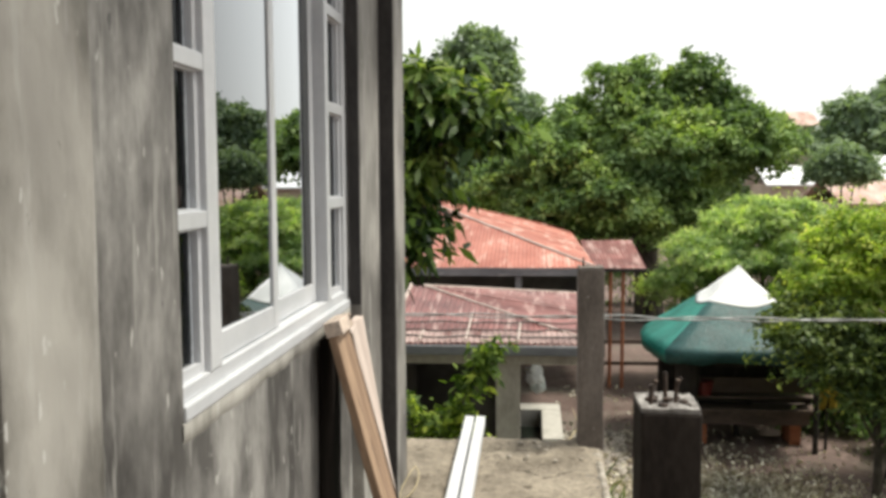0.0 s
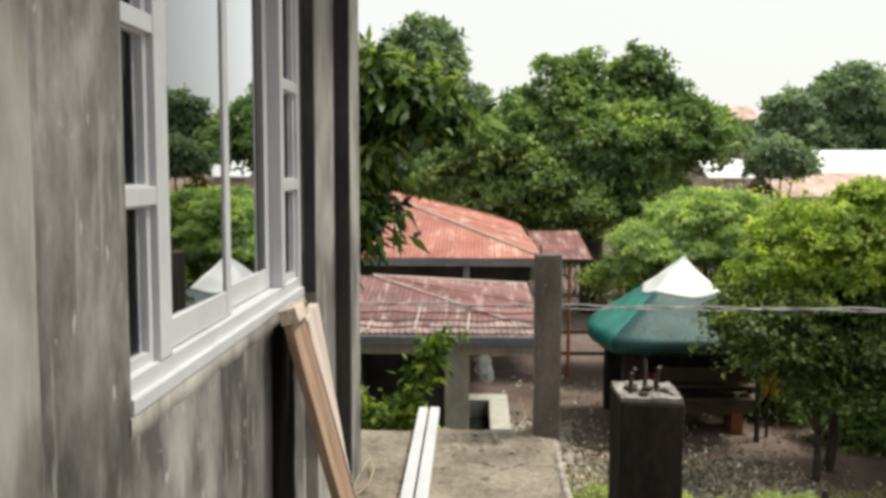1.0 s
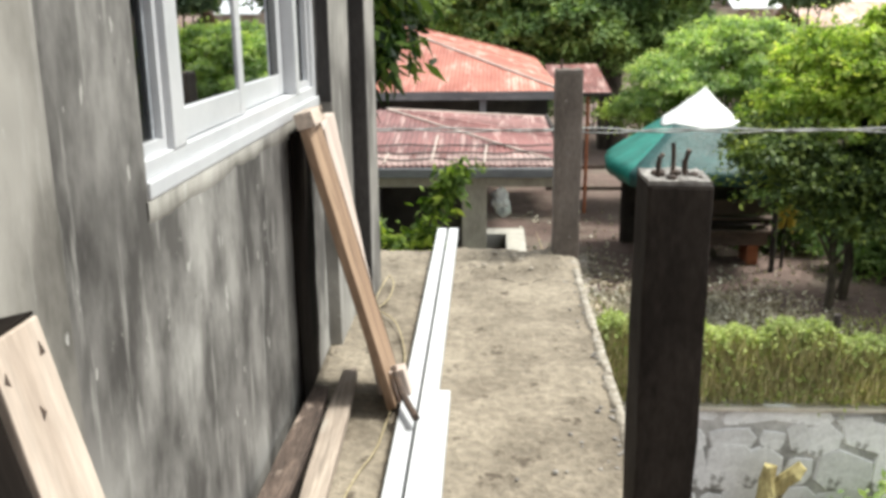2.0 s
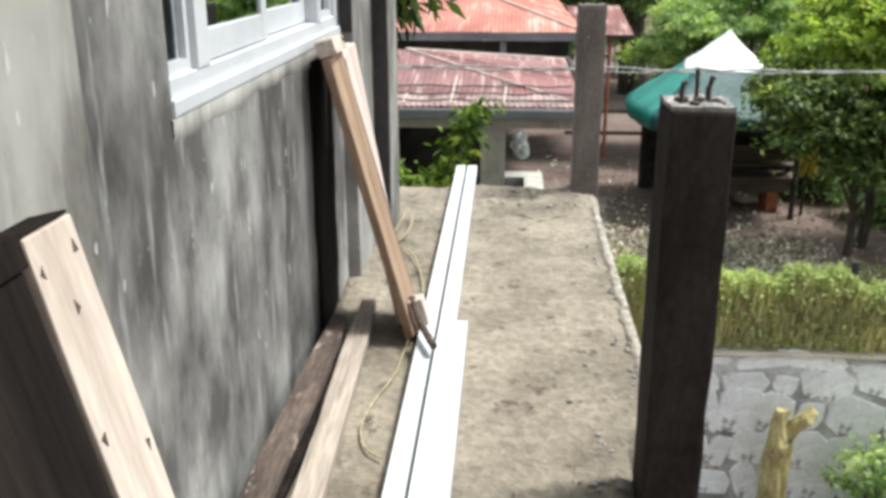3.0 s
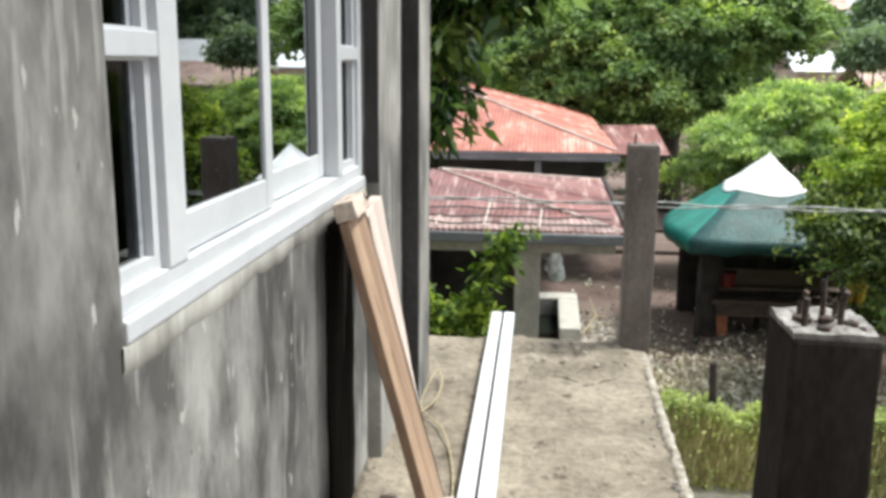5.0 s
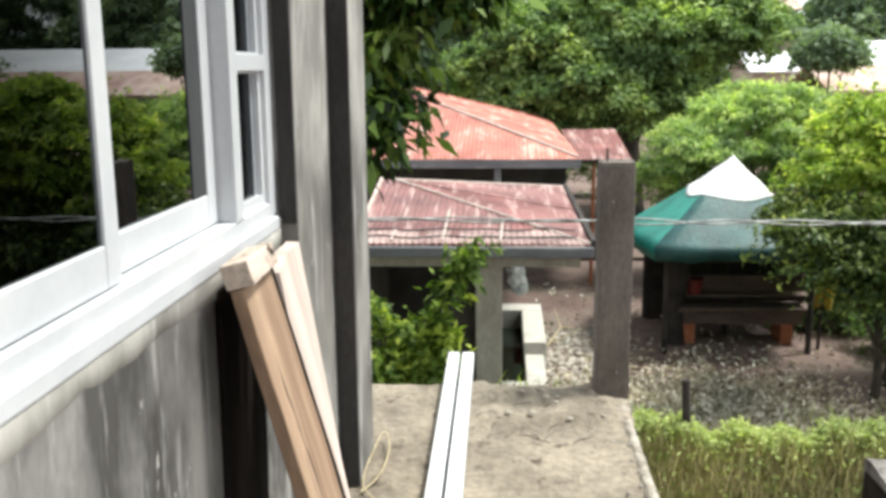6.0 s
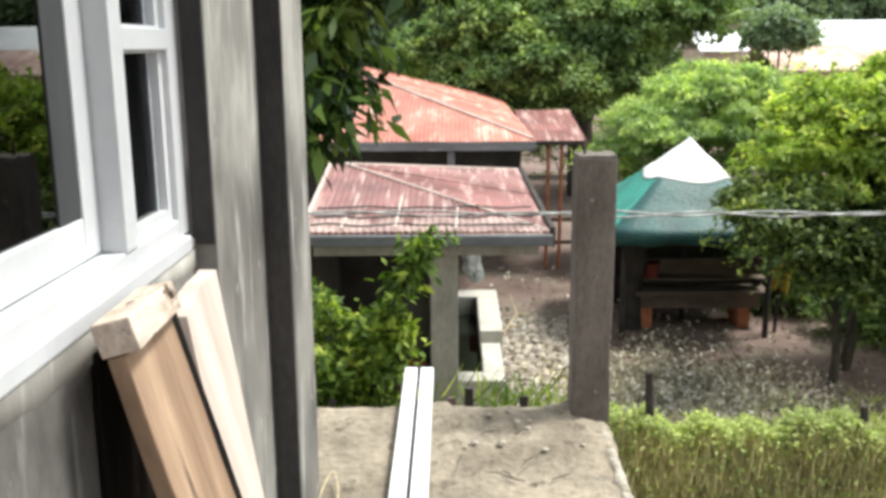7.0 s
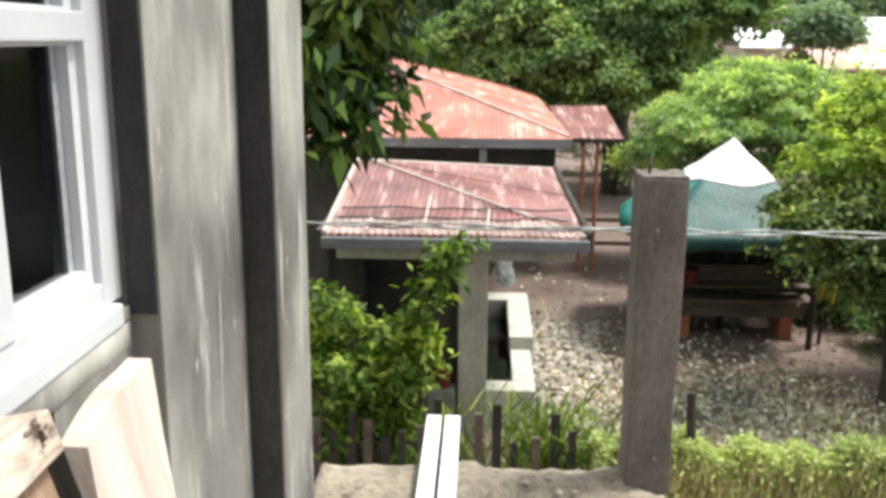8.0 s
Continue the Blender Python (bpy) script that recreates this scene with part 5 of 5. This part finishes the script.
def litter():
    rng = np.random.default_rng(4)
    n = 10500
    x = np.concatenate([rng.normal(3.1, 1.0, n * 9 // 10), rng.uniform(0.8, 8, n - n * 9 // 10)])
    y = np.concatenate([rng.normal(13.0, 1.2, n * 9 // 10), rng.uniform(FENCE_Y + 0.4, 21, n - n * 9 // 10)])
    keep = (y > FENCE_Y + 0.35)
    x, y = x[keep], y[keep]
    n = len(x)
    me = leaf_mesh("leaf_litter", np.c_[x, y, np.full(n, YARD + 0.045) + rng.uniform(0, 0.03, n)], np.c_[rng.normal(size=(n, 2)), np.zeros(n)], 0.10, 0.06, rng, 0.0, 0.12)
    mat = leafy("fallen_leaves", (0.27, 0.235, 0.215), (0.46, 0.425, 0.40), (0.72, 0.70, 0.68), 0.7, 0.1)
    me.materials.append(mat)
    tagged(new("leaf_litter", me), "dry pale leaves and scraps strewn over the yard", "litter", kind="stuff")

    r = random.Random(3)
    verts, faces = [], []
    ico = bmesh.new()
    bmesh.ops.create_icosphere(ico, subdivisions=1, radius=1.0)
    iv = np.array([v.co[:] for v in ico.verts])
    fa = np.array([[v.index for v in f.verts] for f in ico.faces])
    ico.free()
    for k in range(2400):
        if k < 900:
            px, py = r.gauss(1.5, 0.42), r.uniform(11.2, 17.5)
        else:
            px, py = r.gauss(3.0, 1.0), r.gauss(12.8, 1.1)
        if py < FENCE_Y + 0.5 or px < 0.84:
            continue
        s = r.uniform(0.03, 0.06) if k < 900 else r.uniform(0.015, 0.06)
        jit = 1 + 0.25 * np.array([r.uniform(-1, 1) for _ in range(len(iv))])[:, None]
        p = iv * jit * np.array([s * r.uniform(0.8, 1.5), s * r.uniform(0.8, 1.3), s * 0.6]) + np.array([px, py, YARD + 0.02])
        faces.append(fa + len(iv) * len(verts))
        verts.append(p)
    me = bpy.data.meshes.new("yard_stones")
    me.from_pydata(np.concatenate(verts).tolist(), [], np.concatenate(faces).tolist())
    me.materials.append(leafy("loose_stones", (0.15, 0.122, 0.102), (0.34, 0.295, 0.255), (0.58, 0.53, 0.485), 0.9, 0.0))
    tagged(new("yard_stones", me), "loose grey-brown stones paving the yard", "stones", kind="stuff")


litter()


def stone_paving():
    """Flat river stones laid close beside the basin, each a piece of its own on one of a few shapes."""
    pave = thing("stone_paving", (0.84, 11.3, YARD), "flat grey-brown river stones paving the yard beside the basin", "pavement", kind="structure")
    rng = random.Random(61)
    shapes = []
    for k in range(9):
        bm = bmesh.new()
        bmesh.ops.create_icosphere(bm, subdivisions=1, radius=1.0)
        for v in bm.verts:
            v.co *= 1 + rng.uniform(-0.22, 0.22)
        me = bpy.data.meshes.new("stone")
        bm.to_mesh(me)
        bm.free()
        me.materials.append(M_STONE)
        shapes.append(me)
    for j in range(36):
        for i in range(8):
            x, y = 0.08 + 0.17 * i + rng.uniform(-0.045, 0.045), 0.17 * j + rng.uniform(-0.045, 0.045)
            if x > 1.1 + 0.3 * noise.noise(Vector((y * 0.8, 2, 0))):
                continue
            st = new("stone", rng.choice(shapes))
            st.parent = pave
            sz = rng.uniform(0.062, 0.098)
            st.location = (x, y, 0.012 + rng.uniform(0, 0.02))
            st.rotation_euler = (rng.uniform(-0.15, 0.15), rng.uniform(-0.15, 0.15), rng.uniform(0, 6.28))
            st.scale = (sz * rng.uniform(0.9, 1.4), sz, sz * 0.55)


stone_paving()


# ---- below the wall ----
def low_lot():
    t = thing("cut_stump", (3.27, 9.75, LOW), "yellow-brown cut stump with a broken side branch", "stump")
    part("stem", roughen(tube([(0, 0, -0.1), (0.03, 0, 0.4), (0.0, 0, 0.8), (0.05, 0, 1.1), (0.02, 0, 1.3), (0.04, 0, 1.5)], [0.14, 0.125, 0.13, 0.135, 0.10, 0.075], 11), 0.04, 6), M_STUMP, t)
    part("stem", roughen(tube([(0.15, 0.02, -0.1), (0.13, 0, 0.6), (0.14, 0, 1.0), (0.13, 0, 1.2)], [0.075, 0.075, 0.08, 0.06], 9), 0.02, 7), M_STUMP, t)
    part("branch", roughen(tube([(0.08, 0, 1.12), (0.20, -0.02, 1.32), (0.30, -0.03, 1.42), (0.39, -0.03, 1.51)], [0.10, 0.09, 0.095, 0.06], 10), 0.03, 8), M_STUMP, t)
    p = thing("leafy_plant", (4.2, 9.5, LOW), "leafy green plant growing below the wall", "plant")
    part("stem", tube([(0, 0, -0.05), (0.05, 0, 0.5), (0.1, 0, 1.0)], [0.03, 0.025, 0.01], 6), M_BARK, p)
    mesh_part("leaves", foliage("plant_leaves", [(0.25, 0, 0.95, 0.5, 0.4, 0.4), (-0.1, 0, 0.8, 0.4, 0.3, 0.3), (0.5, 0, 0.5, 0.5, 0.4, 0.4)], 1100, 0.14, 0.07, 9, 20, 0.2), L_FEATHER, p)


low_lot()


# ---- trees and bushes ----
def bush():
    t = thing("leafy_bush", (-0.92, 10.75, YARD), "bright green bush with an arching branch", "bush")
    for e in ((-0.6, 0, 1.8), (-0.2, 0, 2.0), (0.2, 0, 1.5), (0.45, -0.1, 2.35)):
        part("stem", tube([(0, 0, -0.05), (e[0] * 0.4, 0, e[2] * 0.5), e], [0.04, 0.03, 0.012], 6), M_BARK, t)
    part("stem", tube([(0.45, -0.1, 2.35), (0.62, -0.15, 2.75), (0.78, -0.2, 2.95)], [0.012, 0.008, 0.004], 5), M_BARK, t)
    blobs = [(-0.45, 0, 1.55, 0.55, 0.5, 0.75), (0.0, 0, 1.45, 0.42, 0.42, 0.7), (-0.9, 0, 1.5, 0.5, 0.5, 1.0), (-0.1, 0, 0.9, 0.55, 0.4, 0.5), (-0.5, 0, 2.15, 0.4, 0.35, 0.35)]
    mesh_part("leaves", foliage("bush_leaves", blobs, 5600, 0.13, 0.058, 31, 60, 0.2), L_BUSH, t)
    blobs = [(0.42, -0.1, 2.15, 0.22, 0.2, 0.3), (0.62, -0.15, 2.6, 0.16, 0.16, 0.25), (0.74, -0.2, 2.85, 0.14, 0.14, 0.16), (0.3, -0.1, 1.75, 0.3, 0.2, 0.35)]
    mesh_part("arching_leaves", foliage("bush_arch", blobs, 900, 0.14, 0.06, 32, 14, 0.14, shell=0.2), L_BUSH, t, "pale green leaves")


bush()

mango = tree("mango_tree", (-3.4, 9.4, LOW), 6.6, [(2.25, -0.3, 6.7, 0.5, 0.55, 0.75), (2.95, -0.3, 7.2, 0.5, 0.45, 0.28), (2.5, -0.3, 7.35, 0.5, 0.45, 0.35), (3.15, -0.35, 7.1, 0.3, 0.3, 0.2), (2.46, -0.3, 6.2, 0.32, 0.45, 0.42), (1.7, -0.3, 6.6, 0.9, 0.8, 0.95), (0.2, 0, 7.0, 1.6, 1.3, 1.1), (1.0, 0.1, 7.3, 1.0, 1.0, 0.7)],
     15000, 0.24, 0.085, L_MANGO, 41, "dark mango tree with long drooping leaves", 0.2, clump=14, clump_size=0.26, droop=0.9)
# Brighter-coloured leaves where the crown's upper right is lit.
mesh_part("lit_leaves", foliage("mango_lit", [(2.95, -0.35, 7.25, 0.5, 0.45, 0.24), (2.45, -0.35, 7.45, 0.6, 0.45, 0.3), (1.9, -0.4, 7.5, 0.5, 0.4, 0.3), (2.6, -0.6, 6.75, 0.2, 0.3, 0.2)], 1500, 0.2, 0.075, 43, 12, 0.2, 0.9), L_MANGO_LIT, mango, "pale green leaves")
tree("shade_tree", (4.2, 31.0, YARD), 8.2, [(0.2, 0, 5.15, 2.7, 2.6, 2.1), (-2.4, -0.5, 4.55, 2.3, 2.2, 1.9), (2.0, -0.2, 5.5, 1.9, 2.2, 1.3), (-0.8, -1.3, 3.75, 2.4, 1.8, 1.5), (-0.85, 0, 7.3, 0.95, 0.9, 0.85), (1.3, 0, 7.35, 1.05, 1.0, 0.9), (3.6, 0, 6.15, 0.95, 0.9, 0.75), (-4.4, 0.3, 3.55, 1.8, 1.8, 1.6), (-2.2, 0, 6.55, 0.9, 0.9, 0.8), (4.0, 0.2, 5.75, 0.6, 0.7, 0.5), (0.3, -0.6, 6.55, 1.0, 0.9, 0.7), (-3.6, 0, 5.45, 0.9, 0.9, 0.8), (-3.4, -0.8, 2.75, 1.7, 1.4, 1.0)],
     170000, 0.22, 0.12, L_BIG, 51, "broad dark green shade tree behind the roofs", 0.42, "trees behind the yard", clump=40, clump_size=0.24, limbs=9, fork=0.3, flat=0.8, tufts=330, tuft_size=0.62)
tree("tall_tree", (-2.4, 46.0, YARD), 11.0, [(0, 0, 7.9, 3.0, 2.8, 2.9), (-2.6, 0, 6.8, 2.2, 2.4, 2.4), (2.0, 0, 6.2, 2.0, 2.2, 2.2), (-0.2, 0, 10.2, 1.7, 1.6, 1.4), (0, 0, 4.2, 4.0, 3, 2.5)],
     60000, 0.34, 0.17, L_BACK, 52, "tall grey-green tree far behind", 0.3, "trees behind the yard", clump=30, clump_size=0.4, tufts=170, tuft_size=0.85)
tree("feathery_tree", (5.6, 22.0, YARD), 4.2, [(0.2, 0, 3.2, 1.6, 1.5, 0.95), (-1.3, -0.3, 2.75, 1.1, 1.1, 0.7), (1.4, 0.2, 3.2, 1.3, 1.3, 0.8), (0.0, 0, 3.9, 0.8, 0.9, 0.35), (1.1, 0, 3.95, 0.7, 0.8, 0.3), (2.3, 0, 2.5, 1.2, 1.2, 0.8), (-1.8, 0, 2.1, 0.8, 0.9, 0.5), (-0.6, 0, 3.6, 0.7, 0.7, 0.35), (0.4, -0.4, 2.3, 1.5, 1.0, 0.8)],
     70000, 0.15, 0.05, L_FEATHER, 53, "feathery bright green tree behind the canopy", 0.12, "trees behind the yard", clump=30, clump_size=0.16, droop=0.35, flat=0.5, tufts=170, tuft_size=0.40, tuft_flat=0.36)
tree("lime_tree", (5.85, 14.8, YARD), 4.0, [(-0.2, 0, 3.45, 0.95, 1.1, 0.7), (-0.85, -0.1, 2.95, 0.75, 0.9, 0.6), (0.8, 0, 3.6, 1.2, 1.2, 0.75), (2.2, 0, 3.4, 1.3, 1.2, 0.9), (-0.5, 0, 3.9, 0.5, 0.6, 0.35), (0.9, 0, 4.05, 0.8, 0.9, 0.4), (2.4, 0, 4.05, 0.9, 1, 0.5), (1.0, -0.2, 2.8, 1.1, 0.9, 0.5)],
     62000, 0.11, 0.06, L_LIME, 54, "yellow-green leafy tree beside the bench", 0.075, clump=30, clump_size=0.15, droop=0.25, limbs=8, flat=0.6, tufts=150, tuft_size=0.34, tuft_flat=0.62)
tree("dark_leafy_tree", (5.45, 14.2, YARD), 2.7, [(-0.95, -0.2, 2.3, 0.7, 0.7, 0.5), (-0.1, -0.2, 2.1, 0.8, 0.7, 0.55), (0.9, -0.1, 2.3, 0.9, 0.8, 0.6), (2.0, 0, 2.1, 0.9, 0.8, 0.6), (0.5, -0.2, 1.6, 0.8, 0.7, 0.4), (-0.35, -0.1, 1.6, 0.5, 0.5, 0.3), (1.6, 0, 1.5, 0.7, 0.7, 0.4)],
     46000, 0.11, 0.058, L_SHADE, 58, "dark green leafy tree in front of the bench", 0.06, clump=30, clump_size=0.15, droop=0.4, limbs=6, flat=0.6, tufts=110, tuft_size=0.30, tuft_flat=0.62)
for k, (x, y, sx) in enumerate(((6.3, 18.0, 1.0), (8.2, 17.4, 1.1), (7.2, 19.6, 1.25), (9.2, 15.6, 0.9), (7.1, 16.4, 0.85), (8.0, 14.6, 0.8), (0.4, 34.6, 2.0), (2.1, 35.2, 2.1), (4.0, 35.4, 2.2), (6.0, 35.0, 2.1), (-1.2, 33.8, 1.9))):
    t = thing("low_shrub", (x, y, YARD), "dark green shrub under the trees", "shrub", "shrubs under the trees")
    for e in ((-0.4, 0, 0.9), (0.3, 0.1, 1.0), (0.0, -0.2, 1.1)):
        part("stem", tube([(0, 0, -0.05), (e[0] * 0.5, e[1] * 0.5, e[2] * 0.6), e], [0.03, 0.02, 0.008], 6), M_BARK, t)
    mesh_part("leaves", foliage("shrub_leaves", [(0, 0, 0.8 * sx, 0.9 * sx, 0.7, 0.7 * sx), (-0.5, 0, 0.6 * sx, 0.7, 0.6, 0.6), (0.6, 0, 0.6 * sx, 0.7, 0.6, 0.6)], 5000, 0.13, 0.06, 90 + k, 40, 0.3), L_BIG, t)
tree("round_tree", (11.9, 36.0, YARD), 5.0, [(0, 0, 5.35, 0.75, 0.8, 0.55), (-0.5, 0, 5.05, 0.6, 0.6, 0.4), (0.55, 0, 5.0, 0.65, 0.6, 0.4)],
     9000, 0.22, 0.12, L_BACK, 55, "small round dark tree before the far roofs", 0.14, clump=50, clump_size=0.45)
for k, (x, y, s) in enumerate(((24.6, 64.0, 1.02), (13.5, 79.0, 0.75), (29.5, 72.0, 1.1), (35.0, 66.0, 1.1), (10.5, 70.0, 0.7), (42.0, 64.0, 1.1), (-22.0, 60.0, 1.1), (-12.0, 64.0, 0.9), (5.0, 72.0, 0.75))):
    tree("far_tree", (x, y, YARD), 10.5 * s, [(0, 0, 6.2 * s, 5.0 * s, 4.0, 4.2 * s), (-3.4 * s, 0, 5.0 * s, 3.4 * s, 3.0, 3.4 * s), (3.4 * s, 0, 5.4 * s, 3.4 * s, 3.0, 3.4 * s), (0.8, 0, 9.3 * s, 2.2 * s, 2.0, 1.6 * s)],
         18000, 0.5, 0.25, L_BACK, 60 + k, "grey-green tree in the distance", 0.3, "far trees", clump=24, clump_size=0.6, limbs=3, tufts=90, tuft_size=1.2)


def side_hedge():
    """Shrubs and trees to the side, beyond the yard's edge."""
    for k, (x, y, s) in enumerate(((9.6, 15.5, 1.0), (11.5, 19.5, 1.25), (10.0, 11.5, 0.9), (14.0, 24.0, 1.3))):
        tree("side_tree", (x, y, YARD), 4.2 * s, [(0, 0, 2.9 * s, 1.7 * s, 1.6 * s, 1.3 * s), (1.2 * s, 0.3, 2.3 * s, 1.3 * s, 1.3 * s, 1.3 * s), (-1.1 * s, -0.3, 2.1 * s, 1.2 * s, 1.2 * s, 1.2 * s)],
             9000, 0.18, 0.085, L_LIME if k % 2 == 0 else L_BIG, 80 + k, "leafy tree at the yard's edge", 0.1, "trees at the yard's edge", clump=26, clump_size=0.35, limbs=3)


side_hedge()


def far_woods():
    rng = np.random.default_rng(77)
    n = 26000
    x = rng.uniform(-70, 75, n)
    top = 5.2 + 1.4 * np.sin(x * 0.21) + 1.0 * np.sin(x * 0.53 + 2)
    z = YARD + top * rng.uniform(0, 1, n) ** 0.7
    me = leaf_mesh("far_woods", np.c_[x, 84 + rng.normal(0, 1.2, n), z], np.tile((0, -0.6, 0.3), (n, 1)), 0.95, 0.55, rng, 0.2, 0.7)
    me.materials.append(L_BACK)
    tagged(new("far_woods", me), "dense green woods along the horizon", "woods", kind="stuff")


far_woods()


# ---- far houses ----
def far_house(x0, x1, y, depth, eave, ridge, roof, label):
    h = thing("far_house", (x0, y, YARD), label, "house", "far houses")
    L, e, r = x1 - x0, eave - YARD, ridge - YARD
    part("wall", boxes((0.3, L - 0.3, 0.4, depth - 0.4, -0.1, e)), M_FARWALL, h)
    bm = bmesh.new()
    pts = [(0, 0, e), (L, 0, e), (L, depth / 2, r), (0, depth / 2, r), (L, depth, e), (0, depth, e)]
    low = [bm.verts.new((p[0], p[1], p[2] - 0.08)) for p in pts]
    up = [bm.verts.new(p) for p in pts]
    bm.faces.new((up[0], up[1], up[2], up[3]))
    bm.faces.new((up[3], up[2], up[4], up[5]))
    bm.faces.new((low[3], low[2], low[1], low[0]))
    bm.faces.new((low[5], low[4], low[2], low[3]))
    for a, b in ((0, 1), (1, 2), (2, 4), (4, 5), (5, 3), (3, 0)):
        bm.faces.new((low[a], low[b], up[b], up[a]))
    bmesh.ops.recalc_face_normals(bm, faces=bm.faces)
    part("roof", bm, roof, h)
    for k in range(max(1, int(L / 3))):
        x = 1.0 + k * 3
        w = part("window", boxes((x, x + 1.1, 0.36, 0.42, e - 1.9, e - 0.8)), M_DARKWALL, h, "dark window opening")


far_house(11.4, 13.7, 45.0, 5.0, 1.05, 1.95, M_ROOF_W, "far house with a white sheet roof")
far_house(15.2, 33.0, 45.0, 8.0, 1.25, 2.45, M_ROOF_W, "far long house with a white sheet roof")
far_house(12.3, 24.0, 37.0, 6.0, 0.35, 1.30, M_ROOF_P, "far house with a faded pink rusty roof")
far_house(20.6, 22.6, 74.0, 5.0, 5.4, 6.6, M_ROOF_P, "distant pale orange house above the trees")
